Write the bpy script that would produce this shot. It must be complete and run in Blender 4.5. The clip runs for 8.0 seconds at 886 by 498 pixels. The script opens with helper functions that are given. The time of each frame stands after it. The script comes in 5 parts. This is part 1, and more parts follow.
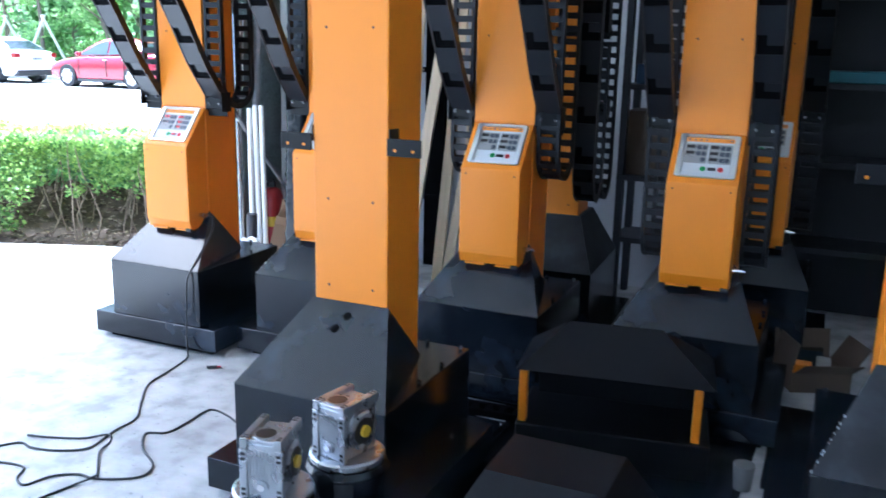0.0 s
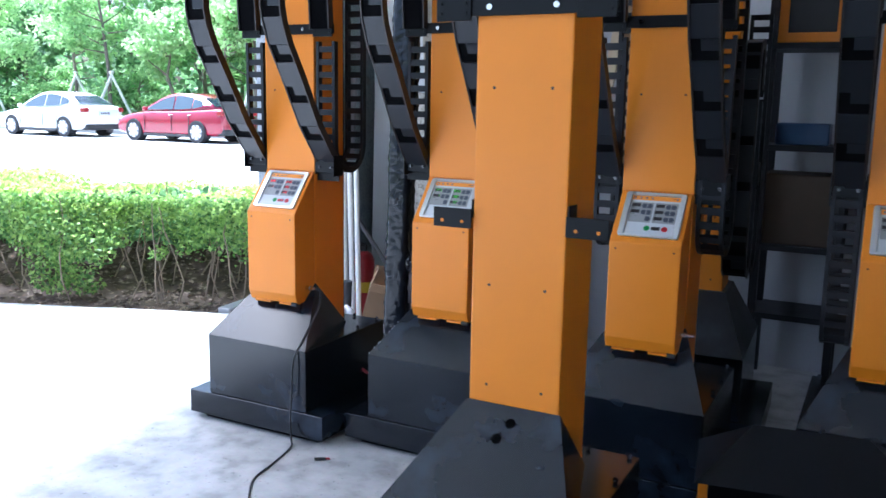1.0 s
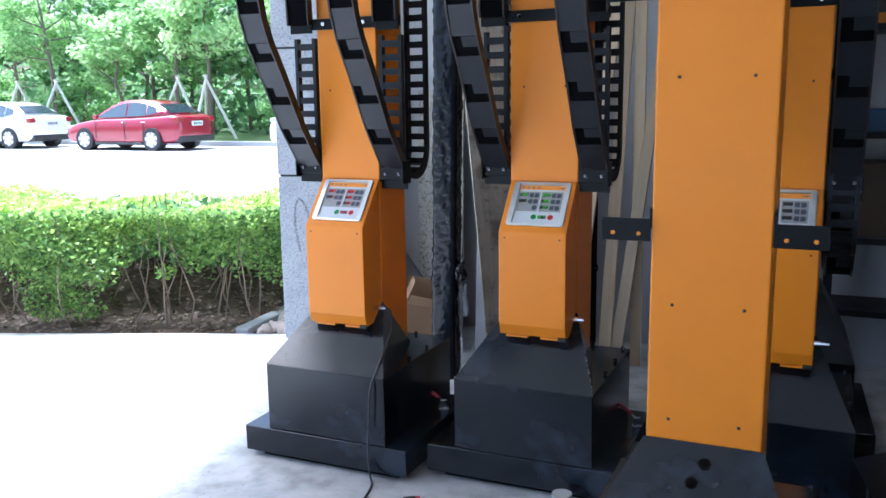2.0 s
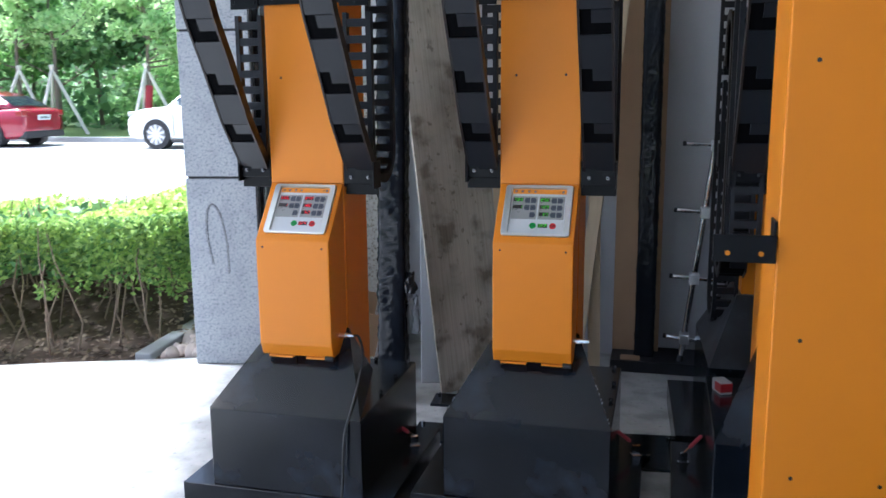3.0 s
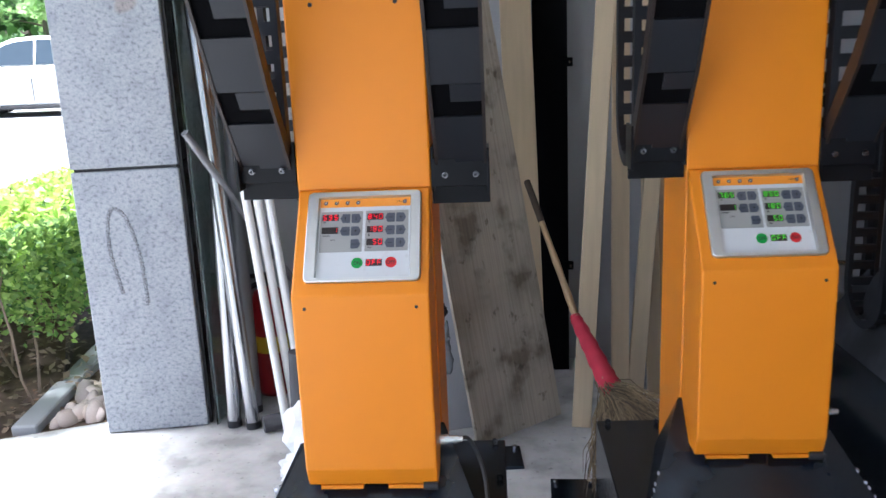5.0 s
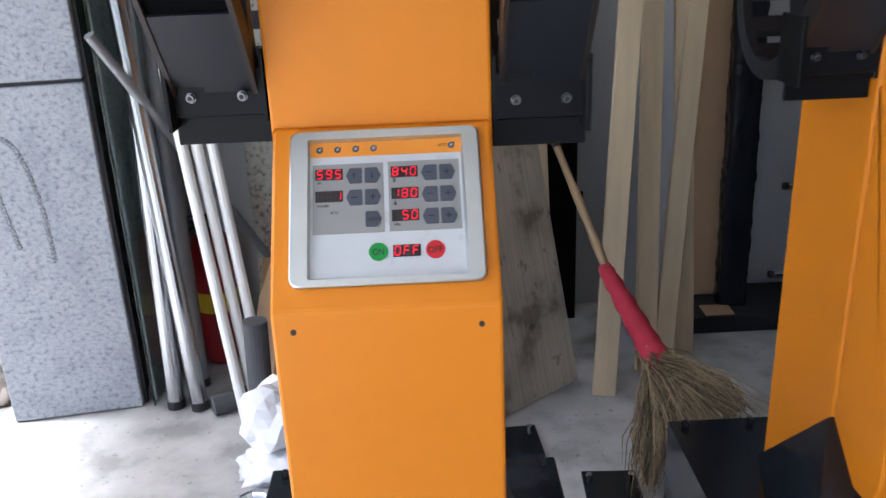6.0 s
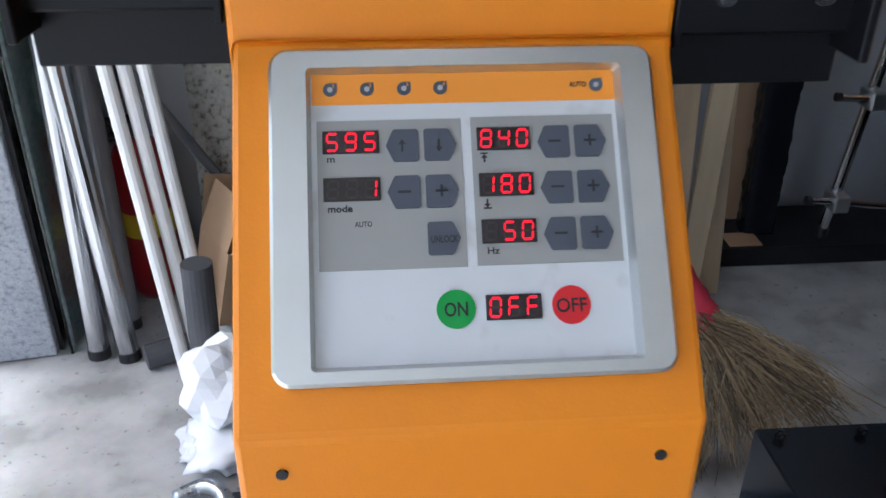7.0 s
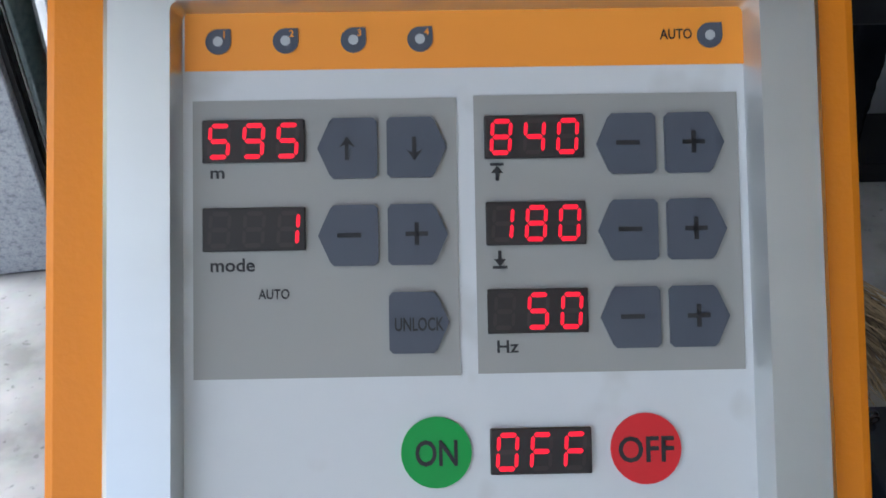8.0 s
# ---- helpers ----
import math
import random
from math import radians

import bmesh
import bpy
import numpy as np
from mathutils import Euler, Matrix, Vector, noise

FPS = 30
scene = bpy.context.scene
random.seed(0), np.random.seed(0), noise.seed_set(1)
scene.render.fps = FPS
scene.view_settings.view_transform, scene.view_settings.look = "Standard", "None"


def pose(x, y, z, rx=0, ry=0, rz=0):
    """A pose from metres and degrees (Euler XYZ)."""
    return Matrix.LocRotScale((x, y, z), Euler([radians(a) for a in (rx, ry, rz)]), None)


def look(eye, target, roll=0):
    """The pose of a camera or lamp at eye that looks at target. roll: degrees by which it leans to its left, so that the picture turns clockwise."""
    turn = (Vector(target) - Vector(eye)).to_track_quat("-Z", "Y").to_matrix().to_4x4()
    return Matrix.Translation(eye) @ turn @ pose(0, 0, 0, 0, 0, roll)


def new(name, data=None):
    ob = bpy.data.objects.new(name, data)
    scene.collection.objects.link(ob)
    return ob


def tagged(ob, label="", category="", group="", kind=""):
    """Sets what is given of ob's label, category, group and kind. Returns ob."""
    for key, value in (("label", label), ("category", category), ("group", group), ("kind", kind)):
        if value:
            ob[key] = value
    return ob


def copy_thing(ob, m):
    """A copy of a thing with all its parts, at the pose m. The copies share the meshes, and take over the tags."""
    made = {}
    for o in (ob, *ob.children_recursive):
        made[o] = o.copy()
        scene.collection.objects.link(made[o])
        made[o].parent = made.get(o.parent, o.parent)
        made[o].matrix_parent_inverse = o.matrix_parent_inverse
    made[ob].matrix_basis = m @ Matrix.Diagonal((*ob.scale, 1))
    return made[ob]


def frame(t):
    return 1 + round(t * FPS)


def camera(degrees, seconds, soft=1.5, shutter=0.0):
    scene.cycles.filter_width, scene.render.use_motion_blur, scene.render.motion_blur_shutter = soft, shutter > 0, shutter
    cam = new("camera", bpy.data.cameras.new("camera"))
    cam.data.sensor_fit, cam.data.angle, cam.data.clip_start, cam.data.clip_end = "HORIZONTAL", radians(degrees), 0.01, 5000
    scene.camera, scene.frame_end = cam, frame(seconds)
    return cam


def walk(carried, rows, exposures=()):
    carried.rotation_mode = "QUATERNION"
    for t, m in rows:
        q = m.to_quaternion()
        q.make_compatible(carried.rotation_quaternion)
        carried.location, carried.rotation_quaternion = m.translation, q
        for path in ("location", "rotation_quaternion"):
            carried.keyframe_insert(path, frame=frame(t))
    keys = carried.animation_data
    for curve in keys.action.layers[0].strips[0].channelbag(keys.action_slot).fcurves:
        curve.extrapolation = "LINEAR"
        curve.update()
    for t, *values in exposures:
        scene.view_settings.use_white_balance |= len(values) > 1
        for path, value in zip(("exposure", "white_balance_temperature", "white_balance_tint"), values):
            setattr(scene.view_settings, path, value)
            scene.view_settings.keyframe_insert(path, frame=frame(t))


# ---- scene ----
cam = camera(55.0, 8.0, shutter=0.25)
PATH = [
    (0, (0.081, 0.177, 1.427), (-0.716, 1.954, 0.97), 1.2),
    (0.5, (-0.164, 0.292, 1.431), (-1.067, 2.035, 1.047), 1.7),
    (1, (-0.407, 0.388, 1.448), (-1.317, 2.136, 1.106), 1.0),
    (1.5, (-0.726, 0.4, 1.459), (-1.596, 2.17, 1.127), -0.3),
    (1.7, (-0.852, 0.409, 1.454), (-1.701, 2.188, 1.116), -0.7),
    (2.8, (-1.476, 0.698, 1.431), (-2.056, 2.577, 1.066), -0.3),
    (3, (-1.594, 0.76, 1.434), (-2.09, 2.663, 1.071), -0.5),
    (3.2, (-1.717, 0.814, 1.444), (-2.142, 2.736, 1.088), -1.2),
    (3.4, (-1.813, 0.89, 1.437), (-2.198, 2.819, 1.076), -1.1),
    (3.5, (-1.864, 0.912, 1.438), (-2.231, 2.843, 1.073), -0.9),
    (4, (-2.067, 1.197, 1.437), (-2.382, 3.138, 1.073), -1.0),
    (4.5, (-2.281, 1.472, 1.411), (-2.5, 3.416, 0.994), -1.4),
    (4.7, (-2.394, 1.596, 1.422), (-2.567, 3.539, 0.981), -1.9),
    (5.8, (-2.666, 2.318, 1.371), (-2.681, 4.207, 0.714), -2.6),
    (6, (-2.712, 2.434, 1.347), (-2.69, 4.307, 0.646), -2.4),
    (6.5, (-2.805, 2.729, 1.326), (-2.696, 4.557, 0.523), -1.4),
    (7, (-2.814, 2.939, 1.264), (-2.67, 4.689, 0.307), 0.3),
    (7.5, (-2.795, 3.11, 1.235), (-2.7, 4.776, 0.132), 0.1),
    (8, (-2.774, 3.159, 1.216), (-2.752, 4.769, 0.03), -0.5),
]
walk(cam, [(t, look(eye, target, roll)) for t, eye, target, roll in PATH], ((0, 2.70, 4900, 6), (0.5, 2.3, 5050, 8), (1.0, 2.1, 5050, 9), (1.5, 2.02, 5050, 9), (3.0, 1.66, 5450, 9), (3.5, 1.78, 5300, 9), (4.5, 1.88, 5550, 10), (6.0, 1.76, 5850, 11), (6.5, 1.64, 5750, 10), (7.0, 1.56, 5650, 9), (7.5, 1.40, 5650, 8), (8.0, 1.40, 5700, 7)))

# ---- light ----
SUN_ELEV, SUN_AZ = 67.0, 180.0     # azimuth of the sun, degrees from +x towards +y
world = bpy.data.worlds.new("world")
scene.world = world
world.use_nodes = True
wn = world.node_tree
sky = wn.nodes.new("ShaderNodeTexSky")
sky.sky_type = "NISHITA"
sky.sun_disc = False
sky.sun_elevation = radians(SUN_ELEV)
sky.sun_rotation = radians(90.0 - SUN_AZ)
sky.dust_density = 6.0
wn.links.new(sky.outputs["Color"], wn.nodes["Background"].inputs["Color"])
wn.nodes["Background"].inputs["Strength"].default_value = 0.15
sun = new("sun", bpy.data.lights.new("sun", "SUN"))
sun.data.energy = 4.6
sun.data.angle = radians(7.0)
sun.data.color = (1.0, 0.985, 0.96)
sd = Vector((math.cos(radians(SUN_AZ)) * math.cos(radians(SUN_ELEV)), math.sin(radians(SUN_AZ)) * math.cos(radians(SUN_ELEV)), math.sin(radians(SUN_ELEV))))
sun.matrix_world = look(sd * 30, (0, 0, 0))


# ---- materials ----
def mat(name, color, rough=0.5, metal=0.0, scale=8.0, vary=0.12, bump=0.0, bump_scale=60.0, coat=0.0, fine=0.0, rough_vary=0.08, rand=0.0, stretch=(1, 1, 1), spec=0.5):
    m = bpy.data.materials.new(name)
    m.use_nodes = True
    nt = m.node_tree
    N, L = nt.nodes, nt.links
    b = N["Principled BSDF"]
    b.inputs["Metallic"].default_value = metal
    b.inputs["Coat Weight"].default_value = coat
    b.inputs["Coat Roughness"].default_value = 0.15
    b.inputs["Specular IOR Level"].default_value = spec
    tc = N.new("ShaderNodeTexCoord")
    mp = N.new("ShaderNodeMapping")
    mp.inputs["Scale"].default_value = stretch
    L.new(tc.outputs["Object"], mp.inputs["Vector"])
    n1 = N.new("ShaderNodeTexNoise")
    n1.inputs["Scale"].default_value = scale
    n1.inputs["Detail"].default_value = 6
    L.new(mp.outputs["Vector"], n1.inputs["Vector"])
    n2 = N.new("ShaderNodeTexNoise")
    n2.inputs["Scale"].default_value = bump_scale
    n2.inputs["Detail"].default_value = 4
    L.new(mp.outputs["Vector"], n2.inputs["Vector"])
    mix = N.new("ShaderNodeMix")
    mix.data_type = "RGBA"
    c = color
    mix.inputs["A"].default_value = (*[max(0, v * (1 - vary)) for v in c], 1)
    mix.inputs["B"].default_value = (*[min(1, v * (1 + vary)) for v in c], 1)
    L.new(n1.outputs["Fac"], mix.inputs["Factor"])
    out = mix.outputs["Result"]
    if fine:
        mix2 = N.new("ShaderNodeMix")
        mix2.data_type = "RGBA"
        mix2.blend_type = "MULTIPLY"
        mix2.inputs["Factor"].default_value = fine
        L.new(out, mix2.inputs["A"])
        L.new(n2.outputs["Color"], mix2.inputs["B"])
        out = mix2.outputs["Result"]
    if rand:
        oi = N.new("ShaderNodeObjectInfo")
        hs = N.new("ShaderNodeHueSaturation")
        mr = N.new("ShaderNodeMapRange")
        mr.inputs["To Min"].default_value = 1 - rand
        mr.inputs["To Max"].default_value = 1 + rand
        L.new(oi.outputs["Random"], mr.inputs["Value"])
        L.new(mr.outputs["Result"], hs.inputs["Value"])
        L.new(out, hs.inputs["Color"])
        out = hs.outputs["Color"]
    L.new(out, b.inputs["Base Color"])
    rr = N.new("ShaderNodeMapRange")
    rr.inputs["To Min"].default_value = max(0.02, rough - rough_vary)
    rr.inputs["To Max"].default_value = min(1, rough + rough_vary)
    L.new(n1.outputs["Fac"], rr.inputs["Value"])
    L.new(rr.outputs["Result"], b.inputs["Roughness"])
    if bump:
        bp = N.new("ShaderNodeBump")
        bp.inputs["Strength"].default_value = bump
        bp.inputs["Distance"].default_value = 0.002
        L.new(n2.outputs["Fac"], bp.inputs["Height"])
        L.new(bp.outputs["Normal"], b.inputs["Normal"])
    return m


def ramp(m, tex_scale, stops, detail=6.0, coords="Object", stretch=(1, 1, 1), kind="NOISE", factor=1.0, blend="MULTIPLY"):
    """Lay a second, stained or speckled layer over a material's base colour."""
    nt = m.node_tree
    N, L = nt.nodes, nt.links
    b = N["Principled BSDF"]
    src = b.inputs["Base Color"].links[0].from_socket
    tc = N.new("ShaderNodeTexCoord")
    mp = N.new("ShaderNodeMapping")
    mp.inputs["Scale"].default_value = stretch
    L.new(tc.outputs[coords], mp.inputs["Vector"])
    if kind == "VORONOI":
        t = N.new("ShaderNodeTexVoronoi")
        o = t.outputs["Distance"]
    else:
        t = N.new("ShaderNodeTexNoise")
        t.inputs["Detail"].default_value = detail
        o = t.outputs["Fac"]
    t.inputs["Scale"].default_value = tex_scale
    L.new(mp.outputs["Vector"], t.inputs["Vector"])
    cr = N.new("ShaderNodeValToRGB")
    el = cr.color_ramp.elements
    el[0].position, el[0].color = stops[0][0], (*stops[0][1], 1)
    el[1].position, el[1].color = stops[-1][0], (*stops[-1][1], 1)
    for p, c in stops[1:-1]:
        e = el.new(p)
        e.color = (*c, 1)
    L.new(o, cr.inputs["Fac"])
    mx = N.new("ShaderNodeMix")
    mx.data_type, mx.blend_type = "RGBA", blend
    mx.inputs["Factor"].default_value = factor
    L.new(src, mx.inputs["A"])
    L.new(cr.outputs["Color"], mx.inputs["B"])
    L.new(mx.outputs["Result"], b.inputs["Base Color"])
    return m


def glow(name, color, strength):
    m = bpy.data.materials.new(name)
    m.use_nodes = True
    b = m.node_tree.nodes["Principled BSDF"]
    b.inputs["Base Color"].default_value = (*color, 1)
    b.inputs["Emission Color"].default_value = (*color, 1)
    b.inputs["Emission Strength"].default_value = strength
    return m


def leafmat(name, c1, c2, trans=0.35, rough=0.5):
    """Leaves: two greens mixed from island to island, with light passing through."""
    m = bpy.data.materials.new(name)
    m.use_nodes = True
    nt = m.node_tree
    N, L = nt.nodes, nt.links
    b = N["Principled BSDF"]
    g = N.new("ShaderNodeNewGeometry")
    mx = N.new("ShaderNodeMix")
    mx.data_type = "RGBA"
    mx.inputs["A"].default_value = (*c1, 1)
    mx.inputs["B"].default_value = (*c2, 1)
    L.new(g.outputs["Random Per Island"], mx.inputs["Factor"])
    L.new(mx.outputs["Result"], b.inputs["Base Color"])
    b.inputs["Roughness"].default_value = rough
    tr = N.new("ShaderNodeBsdfTranslucent")
    L.new(mx.outputs["Result"], tr.inputs["Color"])
    ms = N.new("ShaderNodeMixShader")
    ms.inputs["Fac"].default_value = trans
    L.new(b.outputs["BSDF"], ms.inputs[1])
    L.new(tr.outputs["BSDF"], ms.inputs[2])
    L.new(ms.outputs["Shader"], N["Material Output"].inputs["Surface"])
    return m


ORANGE = mat("orange_powder_coat", (0.70, 0.222, 0.006), 0.38, 0, 5, 0.05, 0.10, 420, coat=0.06, spec=0.3)
BLACK = mat("black_coated_steel", (0.0052, 0.0074, 0.0112), 0.17, 0, 5, 0.25, 0.03, 300, spec=0.45, rough_vary=0.05)
BRACKET = mat("matt_black_steel", (0.006, 0.0066, 0.0085), 0.34, 0, 5, 0.25, 0.05, 300, spec=0.14)
ramp(BLACK, 4, ((0.45, (1, 1, 1)), (0.58, (1.6, 1.6, 1.6)), (0.72, (4.6, 4.6, 4.6))), 9)
FRAME = mat("keypad_frame_aluminium", (0.61, 0.625, 0.62), 0.34, 1.0, 6, 0.05, rough_vary=0.03, stretch=(1, 8, 8))
CHAIN = mat("black_nylon", (0.0035, 0.0035, 0.0042), 0.75, 0, 20, 0.2, 0.1, 300, spec=0.02)
COVER = mat("dark_chain_cover", (0.013, 0.0150, 0.0195), 0.33, 0, 12, 0.15, 0.05, 300, spec=0.32)
# Brown in the black stands in for orange reflected off the column.
LINK = mat("orange_bounce_link", (0.016, 0.010, 0.008), 0.5, 0, 20, 0.2)
# Greyer than the chain body, for dust and for skylight on the strand.
LADDER = mat("dust_skylit_nylon", (0.016, 0.0175, 0.0215), 0.5, 0, 14, 0.25, 0.1, 300, spec=0.2)
# Grey raised for dust, and for sky sheen on the machine near the stacked bases.
DUSTSHEEN = mat("dust_sheen_black_steel", (0.021, 0.023, 0.027), 0.42, 0, 6, 0.3, 0.1, 200, spec=0.3)
ramp(DUSTSHEEN, 7, ((0.35, (0.7, 0.7, 0.7)), (0.5, (1, 1, 1)), (0.72, (2.2, 2.2, 2.2))), 9)
CHROME = mat("chrome", (0.75, 0.75, 0.76), 0.16, 1.0, 30, 0.05)
ALU = mat("brushed_aluminium", (0.68, 0.69, 0.69), 0.34, 1.0, 6, 0.06, 0.06, 500, stretch=(1, 8, 8))
MEMBRANE = mat("white_membrane", (0.55, 0.57, 0.58), 0.45, 0, 30, 0.03)
ramp(MEMBRANE, 28, ((0.0, (1, 1, 1)), (0.58, (1, 1, 1)), (0.72, (0.80, 0.78, 0.75))), 3)
GREYPAD = mat("grey_membrane", (0.285, 0.285, 0.27), 0.5, 0, 30, 0.03)
ORANGEPAD = mat("orange_print", (0.80, 0.28, 0.02), 0.5, 0, 30, 0.02)
KEYGREY = mat("slate_key", (0.060, 0.070, 0.094), 0.42, 0, 60, 0.06)
INK = mat("black_ink", (0.012, 0.012, 0.014), 0.5, 0, 60, 0.02)
DISPLAY = mat("display_window", (0.012, 0.009, 0.009), 0.3, 0, 60, 0.02)
SEG_OFF = mat("unlit_segment", (0.030, 0.020, 0.020), 0.4, 0, 60, 0.02)
SEG_RED = glow("lit_red_segment", (1.0, 0.0, 0.02), 0.33)
SEG_GREEN = glow("lit_green_segment", (0.12, 0.75, 0.03), 0.20)
GREENKEY = mat("green_key", (0.003, 0.26, 0.035), 0.45, 0, 60, 0.03)
REDKEY = mat("red_key", (0.56, 0.008, 0.014), 0.45, 0, 60, 0.03)
LED = mat("clear_lamp", (0.42, 0.43, 0.45), 0.2, 0, 60, 0.02)
GRANITE = mat("flamed_grey_granite", (0.345, 0.360, 0.382), 0.75, 0, 4, 0.07, 0.5, 160)
ramp(GRANITE, 66, ((0.35, (0.60, 0.62, 0.66)), (0.44, (0.93, 0.94, 0.95)), (0.62, (1.10, 1.10, 1.10))), 7, stretch=(1, 1, 1.25))
ramp(GRANITE, 190, ((0.34, (0.76, 0.77, 0.79)), (0.48, (1, 1, 1)), (1.0, (1.05, 1.05, 1.05))), 6)
ramp(GRANITE, 9, ((0.30, (0.84, 0.85, 0.87)), (0.5, (1, 1, 1)), (0.75, (1.08, 1.07, 1.05))), 6)
ramp(GRANITE, 5.5, ((0.0, (1, 1, 1)), (0.69, (1, 1, 1)), (0.74, (0.95, 0.82, 0.72))), 1)
CONCRETE = mat("concrete", (0.47, 0.47, 0.46), 0.55, 0, 2.2, 0.14, 0.25, 40, fine=0.15, rough_vary=0.15)
ramp(CONCRETE, 0.9, ((0.3, (0.66, 0.66, 0.66)), (0.55, (1, 1, 1)), (0.8, (1.12, 1.12, 1.12))), 9)
ramp(CONCRETE, 7, ((0.36, (0.70, 0.70, 0.69)), (0.5, (1, 1, 1)), (0.66, (1.18, 1.18, 1.18))), 8)
ramp(CONCRETE, 45, ((0.28, (0.6, 0.6, 0.6)), (0.36, (1, 1, 1)), (1.0, (1, 1, 1))), 3)
SCUFF = mat("rubber_scuff", (0.20, 0.205, 0.215), 0.8, 0, 30, 0.15, 0.4, 160)
nt = SCUFF.node_tree
tn = nt.nodes.new("ShaderNodeTexNoise")
tn.inputs["Scale"].default_value = 220
tn.inputs["Detail"].default_value = 3
tr = nt.nodes.new("ShaderNodeMapRange")
tr.inputs["From Min"].default_value = 0.42
tr.inputs["From Max"].default_value = 0.66
tb = nt.nodes.new("ShaderNodeBsdfTransparent")
tm = nt.nodes.new("ShaderNodeMixShader")
nt.links.new(nt.nodes["Texture Coordinate"].outputs["Object"], tn.inputs["Vector"])
nt.links.new(tn.outputs["Fac"], tr.inputs["Value"])
nt.links.new(tr.outputs["Result"], tm.inputs["Fac"])
nt.links.new(tb.outputs["BSDF"], tm.inputs[1])
nt.links.new(nt.nodes["Principled BSDF"].outputs["BSDF"], tm.inputs[2])
nt.links.new(tm.outputs["Shader"], nt.nodes["Material Output"].inputs["Surface"])
WALLPAINT = mat("grey_white_wall_paint", (0.46, 0.465, 0.48), 0.8, 0, 1.5, 0.10, 0.2, 60, fine=0.1)
# Pale coat of the unseen walls, raised to bounce light into the room.
FILLWALL = mat("unseen_wall_paint", (0.58, 0.585, 0.59), 0.85, 0, 1.5, 0.2, 0.2, 60)
CEILING = mat("ceiling_paint", (0.66, 0.665, 0.67), 0.85, 0, 1.5, 0.08)
PLY = mat("pale_plank", (0.62, 0.50, 0.33), 0.65, 0, 6, 0.16, 0.2, 90, stretch=(6, 6, 0.6), rand=0.12)
OLDBOARD = mat("stained_plywood", (0.50, 0.455, 0.375), 0.75, 0, 9, 0.10, 0.25, 90, stretch=(6, 6, 0.5))
ramp(OLDBOARD, 3.2, ((0.34, (0.70, 0.68, 0.65)), (0.47, (0.94, 0.93, 0.92)), (0.62, (1.06, 1.05, 1.04))), 9)
ramp(OLDBOARD, 55, ((0.30, (0.84, 0.83, 0.81)), (0.50, (1, 1, 1)), (0.7, (1.10, 1.10, 1.08))), 4, stretch=(3, 3, 0.05))
ramp(OLDBOARD, 6.0, ((0.36, (0.50, 0.48, 0.45)), (0.40, (0.74, 0.73, 0.71)), (0.45, (0.96, 0.96, 0.96)), (0.50, (1, 1, 1))), 12)
ramp(OLDBOARD, 30, ((0.30, (0.55, 0.53, 0.51)), (0.37, (1, 1, 1)), (1.0, (1, 1, 1))), 5, stretch=(1, 1, 0.7))
CARD = mat("cardboard", (0.40, 0.26, 0.15), 0.8, 0, 10, 0.1, 0.1, 100)
# Cardboard lowered to near black for dim light; also the broom's stained end.
DARKBROWN = mat("shade_and_stain_brown", (0.085, 0.060, 0.040), 0.85, 0, 10, 0.2, 0.1, 100)
DULLTUBE = mat("dull_grey_tube", (0.24, 0.24, 0.25), 0.4, 0.3, 10, 0.1)
DULLPAPER = mat("dull_grey_paper", (0.36, 0.35, 0.33), 0.8, 0, 10, 0.2)
# White paper lowered to grey, standing in for the shade around it.
DIMCUP = mat("shade_grey_paper", (0.17, 0.17, 0.165), 0.8, 0, 10, 0.25)
REDCLOTH = mat("red_cloth_wrap", (0.42, 0.02, 0.045), 0.8, 0, 25, 0.2, 0.6, 70)
BAMBOO = mat("bamboo", (0.36, 0.245, 0.125), 0.45, 0, 14, 0.2, 0.1, 120)
STRAW = leafmat("broom_straw", (0.035, 0.024, 0.013), (0.30, 0.22, 0.12), 0.1, 0.8)
WHITETUBE = mat("white_plastic_tube", (0.80, 0.785, 0.75), 0.35, 0, 8, 0.04)
SHEET = mat("dull_white_laminate", (0.56, 0.565, 0.58), 0.5, 0, 3, 0.10, 0.1, 80)
FOAM = mat("dark_grey_foam", (0.07, 0.07, 0.075), 0.9, 0, 30, 0.2, 0.4, 200)
PAPER = mat("white_crumpled_bag", (0.90, 0.90, 0.91), 0.6, 0, 12, 0.05, 0.4, 30)
EXTRED = mat("fire_red_paint", (0.30, 0.010, 0.015), 0.3, 0, 10, 0.1)
YELLOW = mat("yellow_plastic", (0.60, 0.40, 0.02), 0.4, 0, 20, 0.06)
TUBEALU = mat("dull_aluminium_tube", (0.43, 0.435, 0.45), 0.25, 1.0, 6, 0.05, rough_vary=0.03)
WRAP = mat("black_stretch_wrap", (0.010, 0.012, 0.017), 0.15, 0, 9, 0.4, 0.9, 17, stretch=(1.0, 1.0, 0.55), spec=0.22)
for nd in WRAP.node_tree.nodes:
    if nd.type == "TEX_NOISE" and nd.inputs["Scale"].default_value > 12:
        nd.noise_type = "RIDGED_MULTIFRACTAL"
        nd.inputs["Distortion"].default_value = 0.6
BOLTSTEEL = mat("dark_bolt_steel", (0.13, 0.13, 0.14), 0.26, 1.0, 30, 0.1)
CABLE = mat("black_cable", (0.02, 0.02, 0.02), 0.45, 0, 40, 0.2)
GEARALU = mat("cast_aluminium", (0.42, 0.435, 0.46), 0.28, 0.9, 18, 0.25, 0.6, 90)
BLUE = mat("blue_plastic_tray", (0.02, 0.06, 0.14), 0.4, 0, 10, 0.1)
TEAL = mat("teal_paint", (0.014, 0.10, 0.125), 0.45, 0, 10, 0.1)
